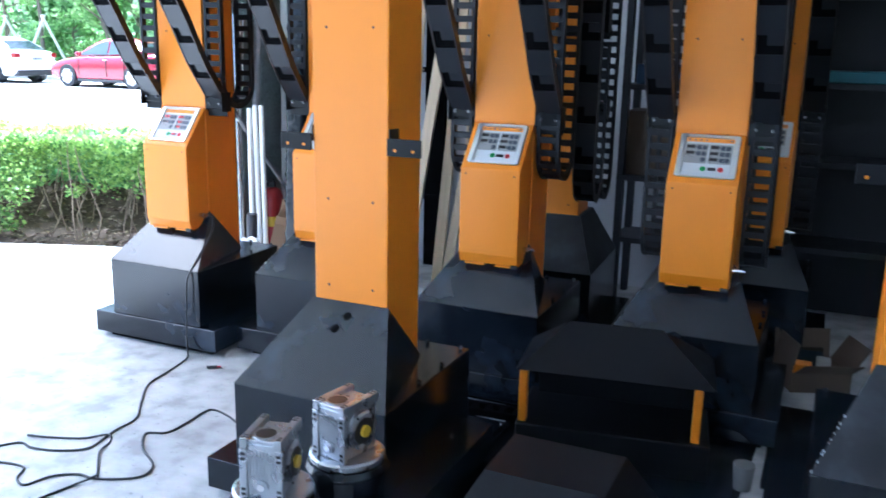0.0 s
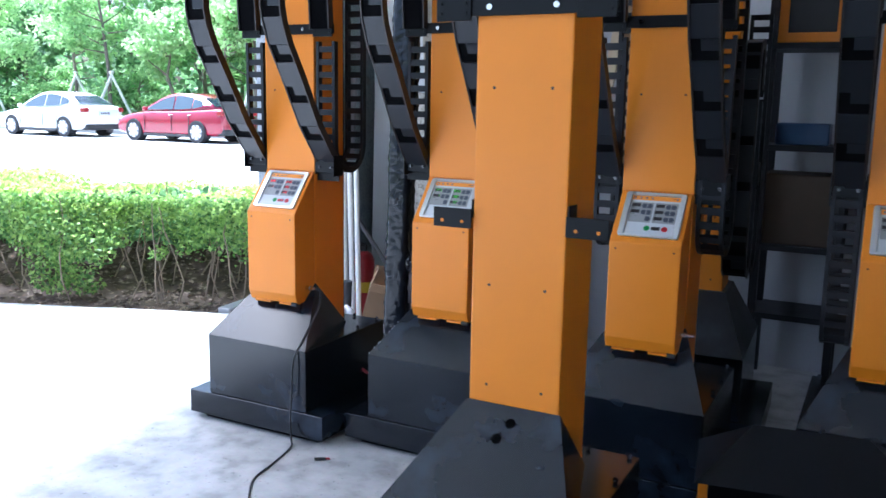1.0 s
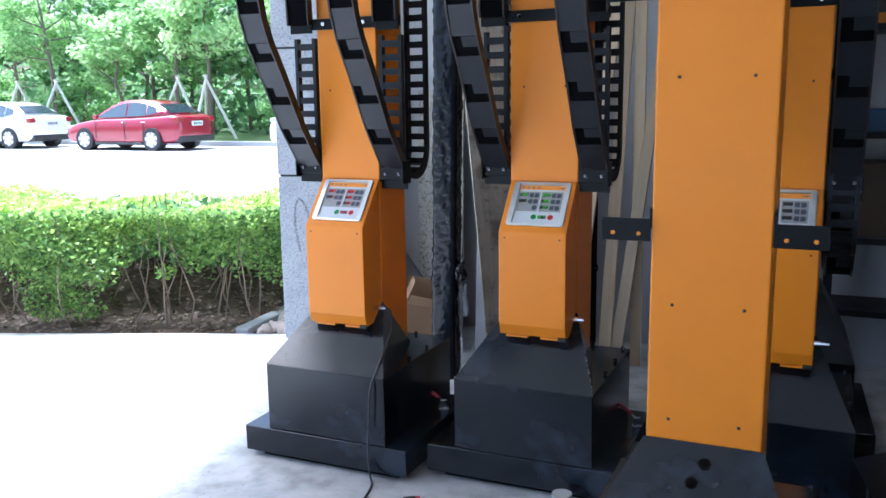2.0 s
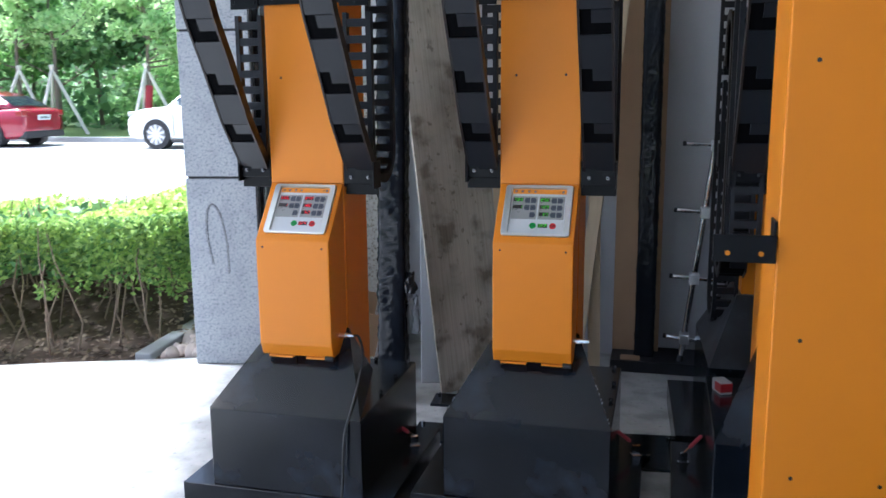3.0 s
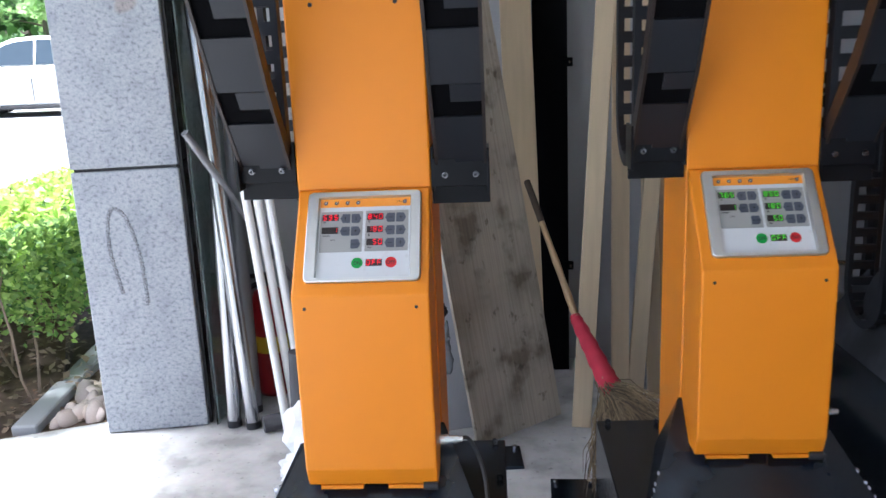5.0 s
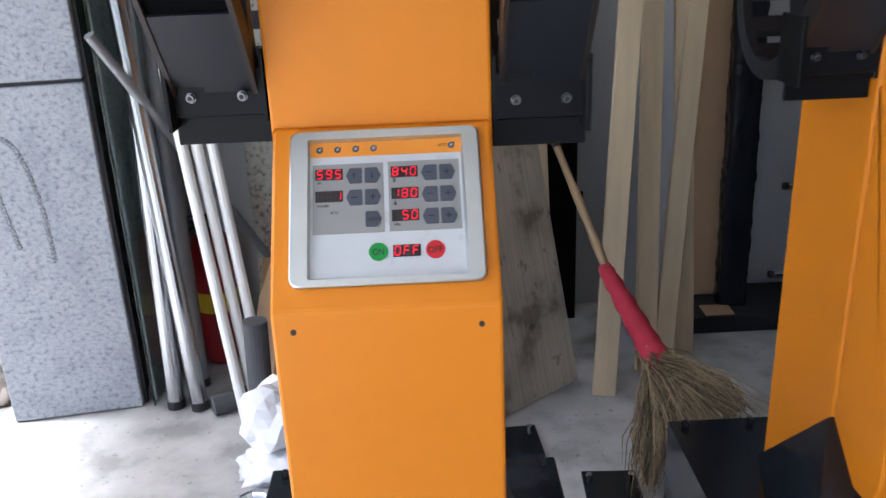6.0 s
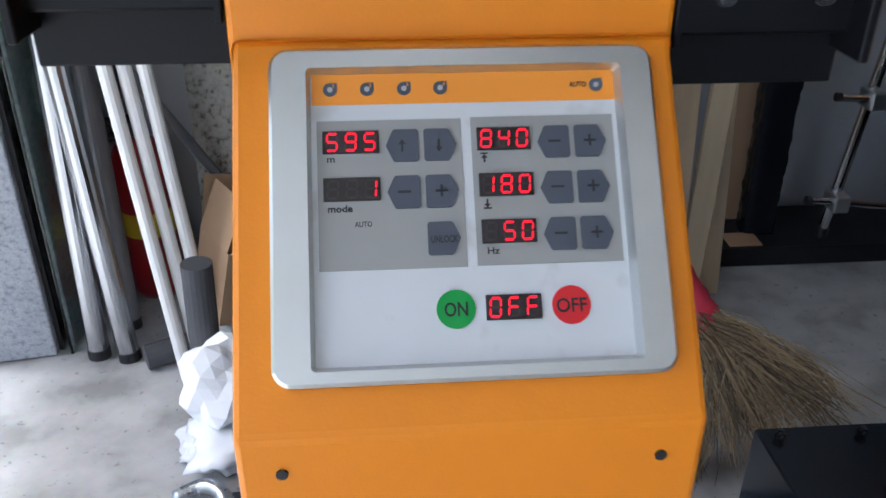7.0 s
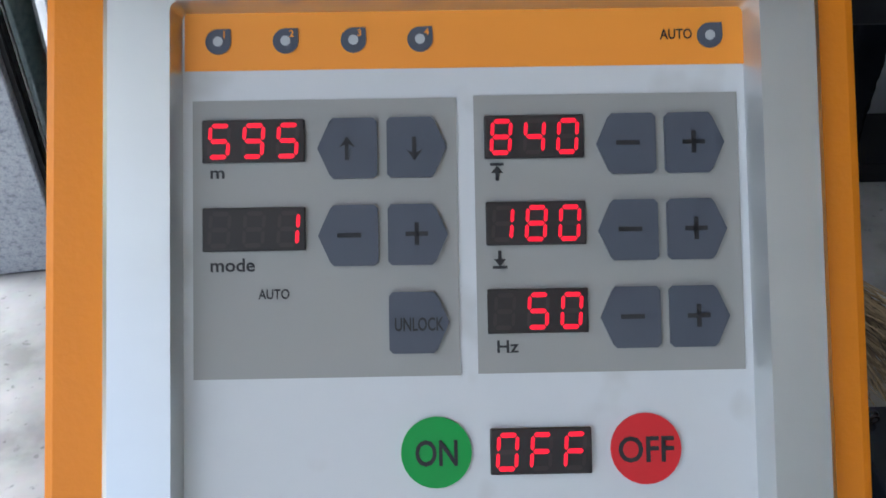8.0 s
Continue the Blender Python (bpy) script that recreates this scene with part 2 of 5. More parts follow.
RACKMETAL = mat("dark_rack_steel", (0.014, 0.0145, 0.018), 0.5, 0, 10, 0.2, spec=0.25)
REDGRIP = mat("red_rubber_grip", (0.36, 0.02, 0.035), 0.5, 0, 30, 0.1)
SOIL = mat("leaf_littered_soil", (0.085, 0.058, 0.042), 0.95, 0, 3, 0.3, 1.0, 30)
ramp(SOIL, 26, ((0.4, (0.7, 0.65, 0.6)), (0.62, (1, 1, 1)), (0.75, (2.3, 1.9, 1.5))), 6)
GRASS = mat("grass_ground", (0.10, 0.16, 0.045), 0.95, 0, 0.6, 0.3, 0.6, 12)
ASPHALT = mat("pale_concrete_road", (0.36, 0.36, 0.35), 0.85, 0, 0.4, 0.1, 0.3, 40)
PEBBLE = mat("pale_pebble", (0.56, 0.47, 0.41), 0.6, 0, 8, 0.15, 0.1, 60, rand=0.3)
KERB = mat("kerb_stone", (0.30, 0.31, 0.32), 0.8, 0, 6, 0.12, 0.3, 90)
SPOKE = mat("silver_wheel_paint", (0.62, 0.62, 0.63), 0.35, 0.3, 10, 0.1)
BARK = mat("bark", (0.16, 0.13, 0.10), 0.9, 0, 6, 0.3, 0.8, 30, stretch=(1, 1, 0.3))
TWIG = mat("hedge_twig", (0.20, 0.15, 0.11), 0.9, 0, 20, 0.3)
STAKE = mat("tree_stake_pole", (0.74, 0.69, 0.62), 0.8, 0, 6, 0.15)
# Top leaves brightened to carry the sun's glare; front leaves kept darker for shade.
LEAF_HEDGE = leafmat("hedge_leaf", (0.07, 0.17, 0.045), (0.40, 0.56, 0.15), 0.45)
LEAF_SUNTOP = leafmat("sunlit_hedge_top", (0.25, 0.42, 0.065), (0.60, 0.72, 0.21), 0.4)
HOLE = mat("dark_hole", (0.002, 0.002, 0.002), 0.95, 0, 20, 0.1, spec=0.05)
TERRAZZO = mat("speckled_offwhite_stone", (0.50, 0.475, 0.42), 0.6, 0, 6, 0.05)
ramp(TERRAZZO, 75, ((0.33, (0.35, 0.32, 0.28)), (0.42, (0.85, 0.82, 0.78)), (0.55, (1, 1, 1)), (0.7, (1.12, 1.12, 1.12))), 5)
LEAF_TREE = leafmat("tree_leaf", (0.17, 0.34, 0.12), (0.44, 0.62, 0.26), 0.6)
# Green lowered to paint the shade inside the wood and hedge.
LEAF_SHADE = leafmat("shade_dark_leaf", (0.065, 0.15, 0.06), (0.25, 0.40, 0.16), 0.5)
LEAF_LIGHT = leafmat("pale_leaf", (0.34, 0.54, 0.23), (0.58, 0.74, 0.38), 0.6)
CARRED = mat("red_car_paint", (0.26, 0.002, 0.024), 0.22, 0.1, 4, 0.05, coat=1.0)
CARWHITE = mat("white_car_paint", (0.78, 0.78, 0.76), 0.25, 0, 4, 0.02, coat=1.0)
TYRE = mat("tyre_rubber", (0.025, 0.025, 0.027), 0.8, 0, 30, 0.2)
CARGLASS = mat("tinted_car_glass", (0.035, 0.055, 0.07), 0.05, 0, 4, 0.05, coat=0.5)
TAILLAMP = mat("red_lamp_lens", (0.25, 0.012, 0.018), 0.15, 0, 10, 0.05, coat=0.6)
CARTRIM = mat("black_car_trim", (0.03, 0.03, 0.032), 0.6, 0, 10, 0.1)
PLATE = mat("pale_number_plate", (0.6, 0.65, 0.7), 0.4, 0, 20, 0.05)


# ---- mesh helpers ----
def mesh(name, bm, material, smooth=False):
    me = bpy.data.meshes.new(name)
    bmesh.ops.recalc_face_normals(bm, faces=bm.faces[:])
    bm.to_mesh(me)
    bm.free()
    me.materials.append(material)
    if smooth:
        for p in me.polygons:
            p.use_smooth = True
    return me


def part(name, bm, material, parent=None, label="", smooth=False, at=None):
    ob = new(name, mesh(name, bm, material, smooth))
    if parent is not None:
        ob.parent = parent
    if at is not None:
        ob.matrix_basis = at
    if label:
        tagged(ob, label)
    return ob


def thing(name, label, category, m=None, group="", kind=""):
    ob = new(name)
    ob.empty_display_size = 0.1
    if m is not None:
        ob.matrix_basis = m
    return tagged(ob, label, category, group, kind)


def solid(name, bm, material, label, category="", kind="", smooth=False, group="", m=None):
    ob = new(name, mesh(name, bm, material, smooth))
    if m is not None:
        ob.matrix_basis = m
    return tagged(ob, label, category, group, kind)


def box(x0, x1, y0, y1, z0, z1, bevel=0.0, bm=None, seg=1, m=None):
    own = bm is None
    b = bmesh.new()
    vs = [b.verts.new((x, y, z)) for z in (z0, z1) for y in (y0, y1) for x in (x0, x1)]
    for f in ((0, 2, 3, 1), (4, 5, 7, 6), (0, 1, 5, 4), (2, 6, 7, 3), (0, 4, 6, 2), (1, 3, 7, 5)):
        b.faces.new([vs[i] for i in f])
    if bevel:
        bmesh.ops.bevel(b, geom=b.edges[:], offset=bevel, segments=seg, affect="EDGES", profile=0.5)
    if m is not None:
        b.transform(m)
    if own:
        return b
    return merge(bm, b)


def merge(bm, b):
    me = bpy.data.meshes.new("tmp")
    b.to_mesh(me)
    b.free()
    bm.from_mesh(me)
    bpy.data.meshes.remove(me)
    return bm


def prism(profile, a0, a1, axis="x", bevel=0.0, bm=None, m=None):
    """A closed outline in two axes, drawn out along the third."""
    b = bmesh.new()
    rows = []
    for a in (a0, a1):
        row = []
        for p, q in profile:
            co = {"x": (a, p, q), "y": (p, a, q), "z": (p, q, a)}[axis]
            row.append(b.verts.new(co))
        rows.append(row)
    n = len(profile)
    for i in range(n):
        b.faces.new((rows[0][i], rows[0][(i + 1) % n], rows[1][(i + 1) % n], rows[1][i]))
    b.faces.new(rows[0][::-1])
    b.faces.new(rows[1])
    bmesh.ops.recalc_face_normals(b, faces=b.faces[:])
    if bevel:
        bmesh.ops.bevel(b, geom=b.edges[:], offset=bevel, segments=2, affect="EDGES", profile=0.5)
    if m is not None:
        b.transform(m)
    return b if bm is None else merge(bm, b)


def tube(pts, radius, seg=10, bm=None, cap=True):
    """A round bar along points; radius may be a list."""
    b = bmesh.new() if bm is None else bm
    pts = [Vector(p) for p in pts]
    n = len(pts)
    rs = radius if isinstance(radius, (list, tuple)) else [radius] * n
    rings = []
    up = None
    for i, p in enumerate(pts):
        d = (pts[min(i + 1, n - 1)] - pts[max(i - 1, 0)]).normalized()
        if up is None:
            up = Vector((0, 0, 1)) if abs(d.z) < 0.9 else Vector((1, 0, 0))
        a = d.cross(up).normalized()
        up = a.cross(d).normalized()
        rings.append([b.verts.new(p + rs[i] * (math.cos(t) * a + math.sin(t) * up)) for t in [2 * math.pi * k / seg for k in range(seg)]])
    for r0, r1 in zip(rings, rings[1:]):
        for k in range(seg):
            b.faces.new((r0[k], r0[(k + 1) % seg], r1[(k + 1) % seg], r1[k]))
    if cap:
        b.faces.new(rings[0][::-1])
        b.faces.new(rings[-1])
    return b


def smoothpath(pts, steps=8):
    """Catmull-Rom through points."""
    P = [Vector(p) for p in pts]
    P = [2 * P[0] - P[1]] + P + [2 * P[-1] - P[-2]]
    out = []
    for i in range(1, len(P) - 2):
        for k in range(steps):
            t = k / steps
            a, b_, c, d = P[i - 1], P[i], P[i + 1], P[i + 2]
            out.append(0.5 * ((2 * b_) + (c - a) * t + (2 * a - 5 * b_ + 4 * c - d) * t * t + (3 * b_ - a - 3 * c + d) * t ** 3))
    out.append(P[-2])
    return out


def sheet(name, verts, faces, material):
    me = bpy.data.meshes.new(name)
    me.from_pydata(verts, [], faces)
    me.materials.append(material)
    me.update()
    return me


def leaves(name, centres, size, material, rng, flat=0.0, aspect=0.55):
    """Many small folded leaves at the given places, one joined mesh."""
    n = len(centres)
    c = np.asarray(centres)
    a = rng.normal(size=(n, 3))
    a[:, 2] *= 1 - flat
    a /= np.linalg.norm(a, axis=1)[:, None]
    b = rng.normal(size=(n, 3))
    b[:, 2] *= 1 - flat
    b -= (a * b).sum(1)[:, None] * a
    b /= np.linalg.norm(b, axis=1)[:, None]
    w = np.cross(a, b)
    s = (size * rng.uniform(0.6, 1.35, n))[:, None]
    v = np.stack([c - a * s, c + b * s * aspect + w * s * 0.12, c + a * s, c - b * s * aspect + w * s * 0.12], 1).reshape(-1, 3)
    me = bpy.data.meshes.new(name)
    me.vertices.add(n * 4)
    me.vertices.foreach_set("co", v.astype(np.float32).ravel())
    me.loops.add(n * 4)
    me.loops.foreach_set("vertex_index", np.arange(n * 4, dtype=np.int32))
    me.polygons.add(n)
    me.polygons.foreach_set("loop_start", np.arange(0, n * 4, 4, dtype=np.int32))
    me.materials.append(material)
    me.update(calc_edges=True)
    me.validate()
    return me


# ---- setting ----
# Floor of the workshop and the open apron beside it, up to the planting strip.
FL = [(-60.0, -24.0), (6.0, -24.0), (6.0, 7.5), (-3.84, 7.5), (-3.84, 5.10), (-4.06, 4.80), (-12.0, 1.79), (-60.0, -16.4)]
floor = tagged(new("floor", mesh("floor", prism(FL, -0.3, 0.0, "z"), CONCRETE)), "worn grey concrete floor with stains and scuffs", "floor", kind="structure")

# Ground sheet to the horizon: soil under the hedge, road, verge.
ground = tagged(new("ground", sheet("ground", [(-2500, -2500, -0.32), (2500, -2500, -0.32), (2500, 3000, -0.32), (-2500, 3000, -0.32)], [(0, 1, 2, 3)], GRASS)), "open grassy ground reaching the horizon", "ground", kind="structure")
YAW = pose(-4.1, 4.99, 0, 0, 0, 22.0)
bed = tagged(new("hedge_bed", mesh("hedge_bed", box(-60, 0.35, -0.9, 3.6, -0.31, -0.012), SOIL)), "dark soil with leaf litter under the hedge", "soil", kind="structure")
bed.matrix_basis = YAW
ROADM = pose(-19.6, 20.3, 0, 0, 0, 0.0)
bank = tagged(new("soil_bank", mesh("soil_bank", prism([(0.10, -0.30), (0.10, -0.014), (0.45, 0.07), (0.95, 0.30), (1.3, 0.36), (3.2, 0.30), (3.2, -0.30)], -60, -0.22, "x"), SOIL)), "sloping bank of brown soil rising under the hedge", "soil", kind="structure")
bank.matrix_basis = YAW
road = tagged(new("road", mesh("road", box(-240, 240, -11.5, 1.7, -0.31, 0.10), ASPHALT)), "wide pale sunlit concrete road", "road", kind="structure")
road.matrix_basis = ROADM
verge = tagged(new("verge", mesh("verge", box(-240, 240, 1.86, 60, -0.31, 0.24), GRASS)), "grass verge with young trees beyond the road", "grass", kind="structure")
verge.matrix_basis = ROADM
rkerb = tagged(new("road_kerb", mesh("road_kerb", box(-240, 240, 1.7, 1.86, -0.31, 0.25, 0.01), KERB)), "pale stone kerb along the far side of the road", "kerb", kind="structure")
rkerb.matrix_basis = ROADM

# Back wall; unseen east and south walls added to shape the light; roof slab.
wall = tagged(new("wall_north", mesh("wall_north", box(-3.86, 3.8, 5.38, 5.58, 0, 3.6), WALLPAINT)), "grey-white painted back wall of the workshop", "wall", kind="structure")
walle = tagged(new("wall_east", mesh("wall_east", box(3.6, 3.8, -7.0, 5.38, 0, 3.6), FILLWALL)), "plain unseen side wall added to shape the room's light", "wall", kind="structure")
walls = tagged(new("wall_south", mesh("wall_south", box(-0.6, 3.6, -7.2, -7.0, 0, 3.6), FILLWALL)), "plain unseen wall added to limit light from behind", "wall", kind="structure")
# Roof slab out of view, its open edge kinked to set the sun's reach.
ceil = tagged(new("ceiling", mesh("ceiling", prism([(-5.48, 5.58), (3.8, 5.58), (3.8, -7.2), (-4.6, -7.2), (-4.92, 3.1), (-5.28, 4.2)], 3.602, 3.85, "z"), CEILING)), "plain pale ceiling slab over the workshop", "ceiling", kind="structure")


def pillar():
    """Granite-clad corner pillar: cladding slabs with dark recessed joints on a core."""
    p = thing("pillar", "grey flamed granite clad pillar with dark horizontal joints", "pillar", pose(-3.816, 4.726, 0, 0, 0, 9.2), kind="structure")
    core = box(-0.177, 0.177, 0.015, 0.70, 0, 3.6)
    part("core", core, INK, p, "dark joint filling")
    z = 0.0
    for h in (1.006, 0.738, 0.762, 0.762, 0.762):
        zt = min(z + h, 3.6)
        part("granite_slab", box(-0.186, 0.186, 0.0, 0.72, z + 0.004, zt - 0.004, 0.003), GRANITE, p)
        z = zt + 0.004
    part("edge_strip", box(0.1865, 0.197, 0.03, 0.05, 0, 2.6), INK, p, "dark edge strip")
    # A curved scuff on the face.
    sc = tube(smoothpath([(-0.062, 0.004, 0.55), (-0.086, 0.004, 0.70), (-0.082, 0.004, 0.82), (-0.055, 0.004, 0.868), (-0.014, 0.004, 0.82), (0.016, 0.004, 0.68), (0.022, 0.004, 0.50)]), 0.009, 8)
    part("scuff", sc, SCUFF, p, "faint curved scuff mark")
    return p


pillar()


# ---- machines ----
HW = 0.132          # half width of a column
SEGS = {"a": ((0.1, 0.96), (0.9, 0.96)), "b": ((0.94, 0.92), (0.94, 0.54)), "c": ((0.94, 0.46), (0.94, 0.08)), "d": ((0.1, 0.04), (0.9, 0.04)),
        "e": ((0.06, 0.46), (0.06, 0.08)), "f": ((0.06, 0.92), (0.06, 0.54)), "g": ((0.1, 0.5), (0.9, 0.5))}
DIGITS = {"0": "abcdef", "1": "bc", "2": "abdeg", "3": "abcdg", "4": "bcfg", "5": "acdfg", "6": "acdefg", "7": "abc", "8": "abcdefg", "9": "abcdfg", "O": "abcdef", "F": "aefg", " ": ""}


def pu(px, py):
    """Position on the panel's sloping face, in metres from its middle."""
    return (px - 804) / 5700, 0.047 - (py - 214) / 5700


def plate(bm, x0, x1, y0, y1, h0, h1, bevel=0.0):
    """A flat piece on the panel given by corners of its layout."""
    (u0, w1), (u1, w0) = pu(x0, y0), pu(x1, y1)
    return box(u0, u1, w0, w1, h0, h1, bevel, bm)


def outline(pts, h0, h1, bm=None):
    return prism([pu(*p) for p in pts], h0, h1, "z", 0, bm)


def disc(x, y, r, h0, h1, n=28):
    return outline([(x + r * math.cos(2 * math.pi * k / n), y + r * math.sin(2 * math.pi * k / n)) for k in range(n)], h0, h1)


def word(text, x, y, height, parent, material, width=None, h=0.0024, name="lettering"):
    """Flat printed lettering, centred at (x, y) of the layout."""
    cu = bpy.data.curves.new(name, "FONT")
    cu.body = text
    cu.size = 1.0
    cu.align_x, cu.align_y = "CENTER", "CENTER"
    cu.resolution_u = 3
    cu.offset = 0.018
    ob = bpy.data.objects.new("tmp", cu)
    me = bpy.data.meshes.new_from_object(ob)
    bpy.data.objects.remove(ob)
    co = np.array([v.co[:] for v in me.vertices])
    lo, hi = co.min(0), co.max(0)
    u, w = pu(x, y)
    s = height / 5700 / (hi[1] - lo[1])
    sx = s if width is None else width / 5700 / (hi[0] - lo[0])
    for v in me.vertices:
        v.co = (u + (v.co.x - (lo[0] + hi[0]) / 2) * sx, w + (v.co.y - (lo[1] + hi[1]) / 2) * s, h)
    me.name = name
    me.materials.append(material)
    ob = new(name, me)
    ob.parent = parent
    return ob


def readout(panel, x0, y0, x1, y1, text, lit):
    """A dark display window with three slanted seven-segment digits."""
    bm = bmesh.new()
    plate(bm, x0, x1, y0, y1, 0.0008, 0.0022, 0.0003)
    win = part("display_window", bm, DISPLAY, panel, "dark smoked display window")
    w = (x1 - x0) / 3
    th = 0.066
    for i in range(3):
        on, off = bmesh.new(), bmesh.new()
        ch = text[i] if lit is not None else " "
        for key, ((ax, ay), (bx, by)) in SEGS.items():
            tgt = on if key in DIGITS[ch] else off
            gx, gy = x0 + w * (i + 0.16), y0 + (y1 - y0) * 0.90
            gw, gh = w * 0.62, (y1 - y0) * 0.79

            def p(ux, uy):
                return (gx + gw * (ux + 0.12 * uy), gy - gh * uy)
            dx, dy = bx - ax, by - ay
            if abs(dx) > abs(dy):
                q = [p(ax + 0.0, ay), p(ax + 0.10, ay + th), p(bx - 0.10, by + th), p(bx - 0.0, by), p(bx - 0.10, by - th), p(ax + 0.10, ay - th)]
            else:
                q = [p(ax, ay + 0.01), p(ax + th * 1.3, ay - 0.05), p(bx + th * 1.3, by + 0.05), p(bx, by - 0.01), p(bx - th * 1.3, by + 0.05), p(ax - th * 1.3, ay - 0.05)]
            f = [tgt.verts.new((*pu(*c), 0.00235)) for c in q]
            tgt.faces.new(f)
            if lit is not None:
                part("segment", tgt, lit if tgt is on else SEG_OFF, panel, "glowing display segment" if tgt is on else "")
                on, off = bmesh.new(), bmesh.new()
        for b, name, mt in ((off, "unlit_digit", SEG_OFF), (on, "lit_digit", lit)):
            if len(b.faces):
                part(name, b, mt, panel, "faint unlit segments" if b is off else "glowing seven-segment digit")
            else:
                b.free()
    return win


def hexkey(panel, x0, y0, x1, y1, left):
    c = (x1 - x0) * 0.2
    r = 7
    if left:
        pts = [(x0, (y0 + y1) / 2), (x0 + c, y0 + r), (x0 + c + r, y0), (x1 - r, y0), (x1, y0 + r), (x1, y1 - r), (x1 - r, y1), (x0 + c + r, y1), (x0 + c, y1 - r)]
    else:
        pts = [(x0 + r, y0), (x1 - c - r, y0), (x1 - c, y0 + r), (x1, (y0 + y1) / 2), (x1 - c, y1 - r), (x1 - c - r, y1), (x0 + r, y1), (x0, y1 - r), (x0, y0 + r)]
    bm = outline(pts, 0.0008, 0.0021)
    return part("key", bm, KEYGREY, panel)


def bars(panel, shapes, name="key_symbol", h=0.0023):
    bm = bmesh.new()
    for pts in shapes:
        outline(pts, h - 0.0003, h, bm)
    return part(name, bm, INK, panel)


def rect(x0, y0, x1, y1):
    return [(x0, y0), (x1, y0), (x1, y1), (x0, y1)]


def control_panel(parent, texts, lit):
    """Raised aluminium frame round a membrane keypad, on the sloping face of the control box."""
    a = radians(50.82)
    m = Matrix.Translation((0, -0.0688, 1.0539)) @ Matrix.Rotation(a, 4, "X")
    # Frame: outer rounded rectangle with an inner opening.
    bm = bmesh.new()
    W, H, R = 0.1075, 0.0955, 0.011

    def rr(w0, w1, h0, h1, r, z, n=6):
        pts = []
        for cx, cy, a0 in ((w1 - r, h1 - r, 0), (w0 + r, h1 - r, 90), (w0 + r, h0 + r, 180), (w1 - r, h0 + r, 270)):
            for k in range(n + 1):
                t = radians(a0 + 90 * k / n)
                pts.append(bm.verts.new((cx + r * math.cos(t), cy + r * math.sin(t), z)))
        return pts
    V = 0.1136
    rings = [rr(-W, V, -H, H, R, -0.001), rr(-W, V, -H, H, R, 0.0055), rr(-W + 0.002, V - 0.002, -H + 0.002, H - 0.002, R - 0.002, 0.0075),
             rr(-0.0865, 0.0945, -0.0875, 0.0835, 0.003, 0.0075), rr(-0.0845, 0.0915, -0.0850, 0.0815, 0.002, 0.0005)]
    for r0, r1 in zip(rings, rings[1:]):
        n = len(r0)
        for i in range(n):
            bm.faces.new((r0[i], r0[(i + 1) % n], r1[(i + 1) % n], r1[i]))
    panel = part("control_panel", bm, FRAME, parent, "aluminium framed keypad with displays", at=m)
    part("membrane", box(-0.0846, 0.0916, -0.0851, 0.0816, -0.0005, 0.0005), MEMBRANE, panel, "pale white membrane sheet")
    bm = bmesh.new()
    plate(bm, 326, 1329, 16, 121, 0.0003, 0.0008)
    part("orange_band", bm, ORANGEPAD, panel, "orange printed band")
    for x0, y0, x1, y1 in ((340, 175, 808, 668), (839, 172, 1311, 666)):
        bm = bmesh.new()
        plate(bm, x0, x1, y0, y1, 0.0003, 0.0009, 0.0)
        part("grey_field", bm, GREYPAD, panel, "grey printed key field")
    for x in (386, 506, 627, 746, 1266):
        pts = [(x + 23 * math.cos(radians(t)), 69 + 23 * math.sin(radians(t))) for t in range(0, 271, 18)] + [(x + 22, 46)]
        part("indicator", outline(pts, 0.0006, 0.0012), KEYGREY, panel)
        part("lens", disc(x, 69, 9, 0.0011, 0.0016, 14), LED, panel)
    for i, x in enumerate((397, 517, 638, 758)):
        word(str(i + 1), x, 56, 13, panel, ORANGEPAD, None, 0.0014)
    word("AUTO", 1205, 66, 19, panel, INK, 58, 0.0011)
    for (x0, y0, x1, y1), t in zip(((358, 211, 539, 287), (358, 367, 539, 444), (857, 210, 1034, 287), (857, 364, 1034, 441), (857, 518, 1034, 596), (857, 761, 1034, 841)), texts):
        readout(panel, x0, y0, x1, y1, t, lit)
    for x0, y0, left in ((561, 210, 1), (684, 210, 0), (561, 365, 1), (684, 365, 0), (684, 520, 0), (1056, 209, 1), (1178, 209, 0), (1056, 363, 1), (1178, 363, 0), (1056, 517, 1), (1178, 517, 0)):
        hexkey(panel, x0, y0, x0 + 106, y0 + 108, left)
    for cx, cy in ((1112, 262), (1112, 416), (1112, 570), (616, 419)):
        bars(panel, [rect(cx - 21, cy - 4, cx + 21, cy + 4)])
    for cx, cy in ((1229, 262), (1229, 416), (1229, 570), (735, 418)):
        bars(panel, [rect(cx - 20, cy - 4, cx + 20, cy + 4), rect(cx - 4, cy - 20, cx + 4, cy + 20)])
    for cx, s in ((614, 1), (733, -1)):
        bars(panel, [rect(cx - 4, 246, cx + 3, 286), [(cx, 266 - 22 * s), (cx + 14, 266 - 3 * s), (cx, 266 - 9 * s), (cx - 14, 266 - 3 * s)]])
    bars(panel, [rect(867, 294, 891, 299), rect(876, 302, 882, 326), [(879, 299), (890, 312), (868, 312)]], "limit_symbol", 0.0012)
    bars(panel, [rect(868, 477, 894, 482), rect(878, 450, 884, 474), [(881, 478), (892, 465), (870, 465)]], "limit_symbol", 0.0012)
    word("UNLOCK", 737, 577, 24, panel, INK, 86, 0.0023)
    word("m", 384, 307, 15, panel, INK, 25, 0.0012)
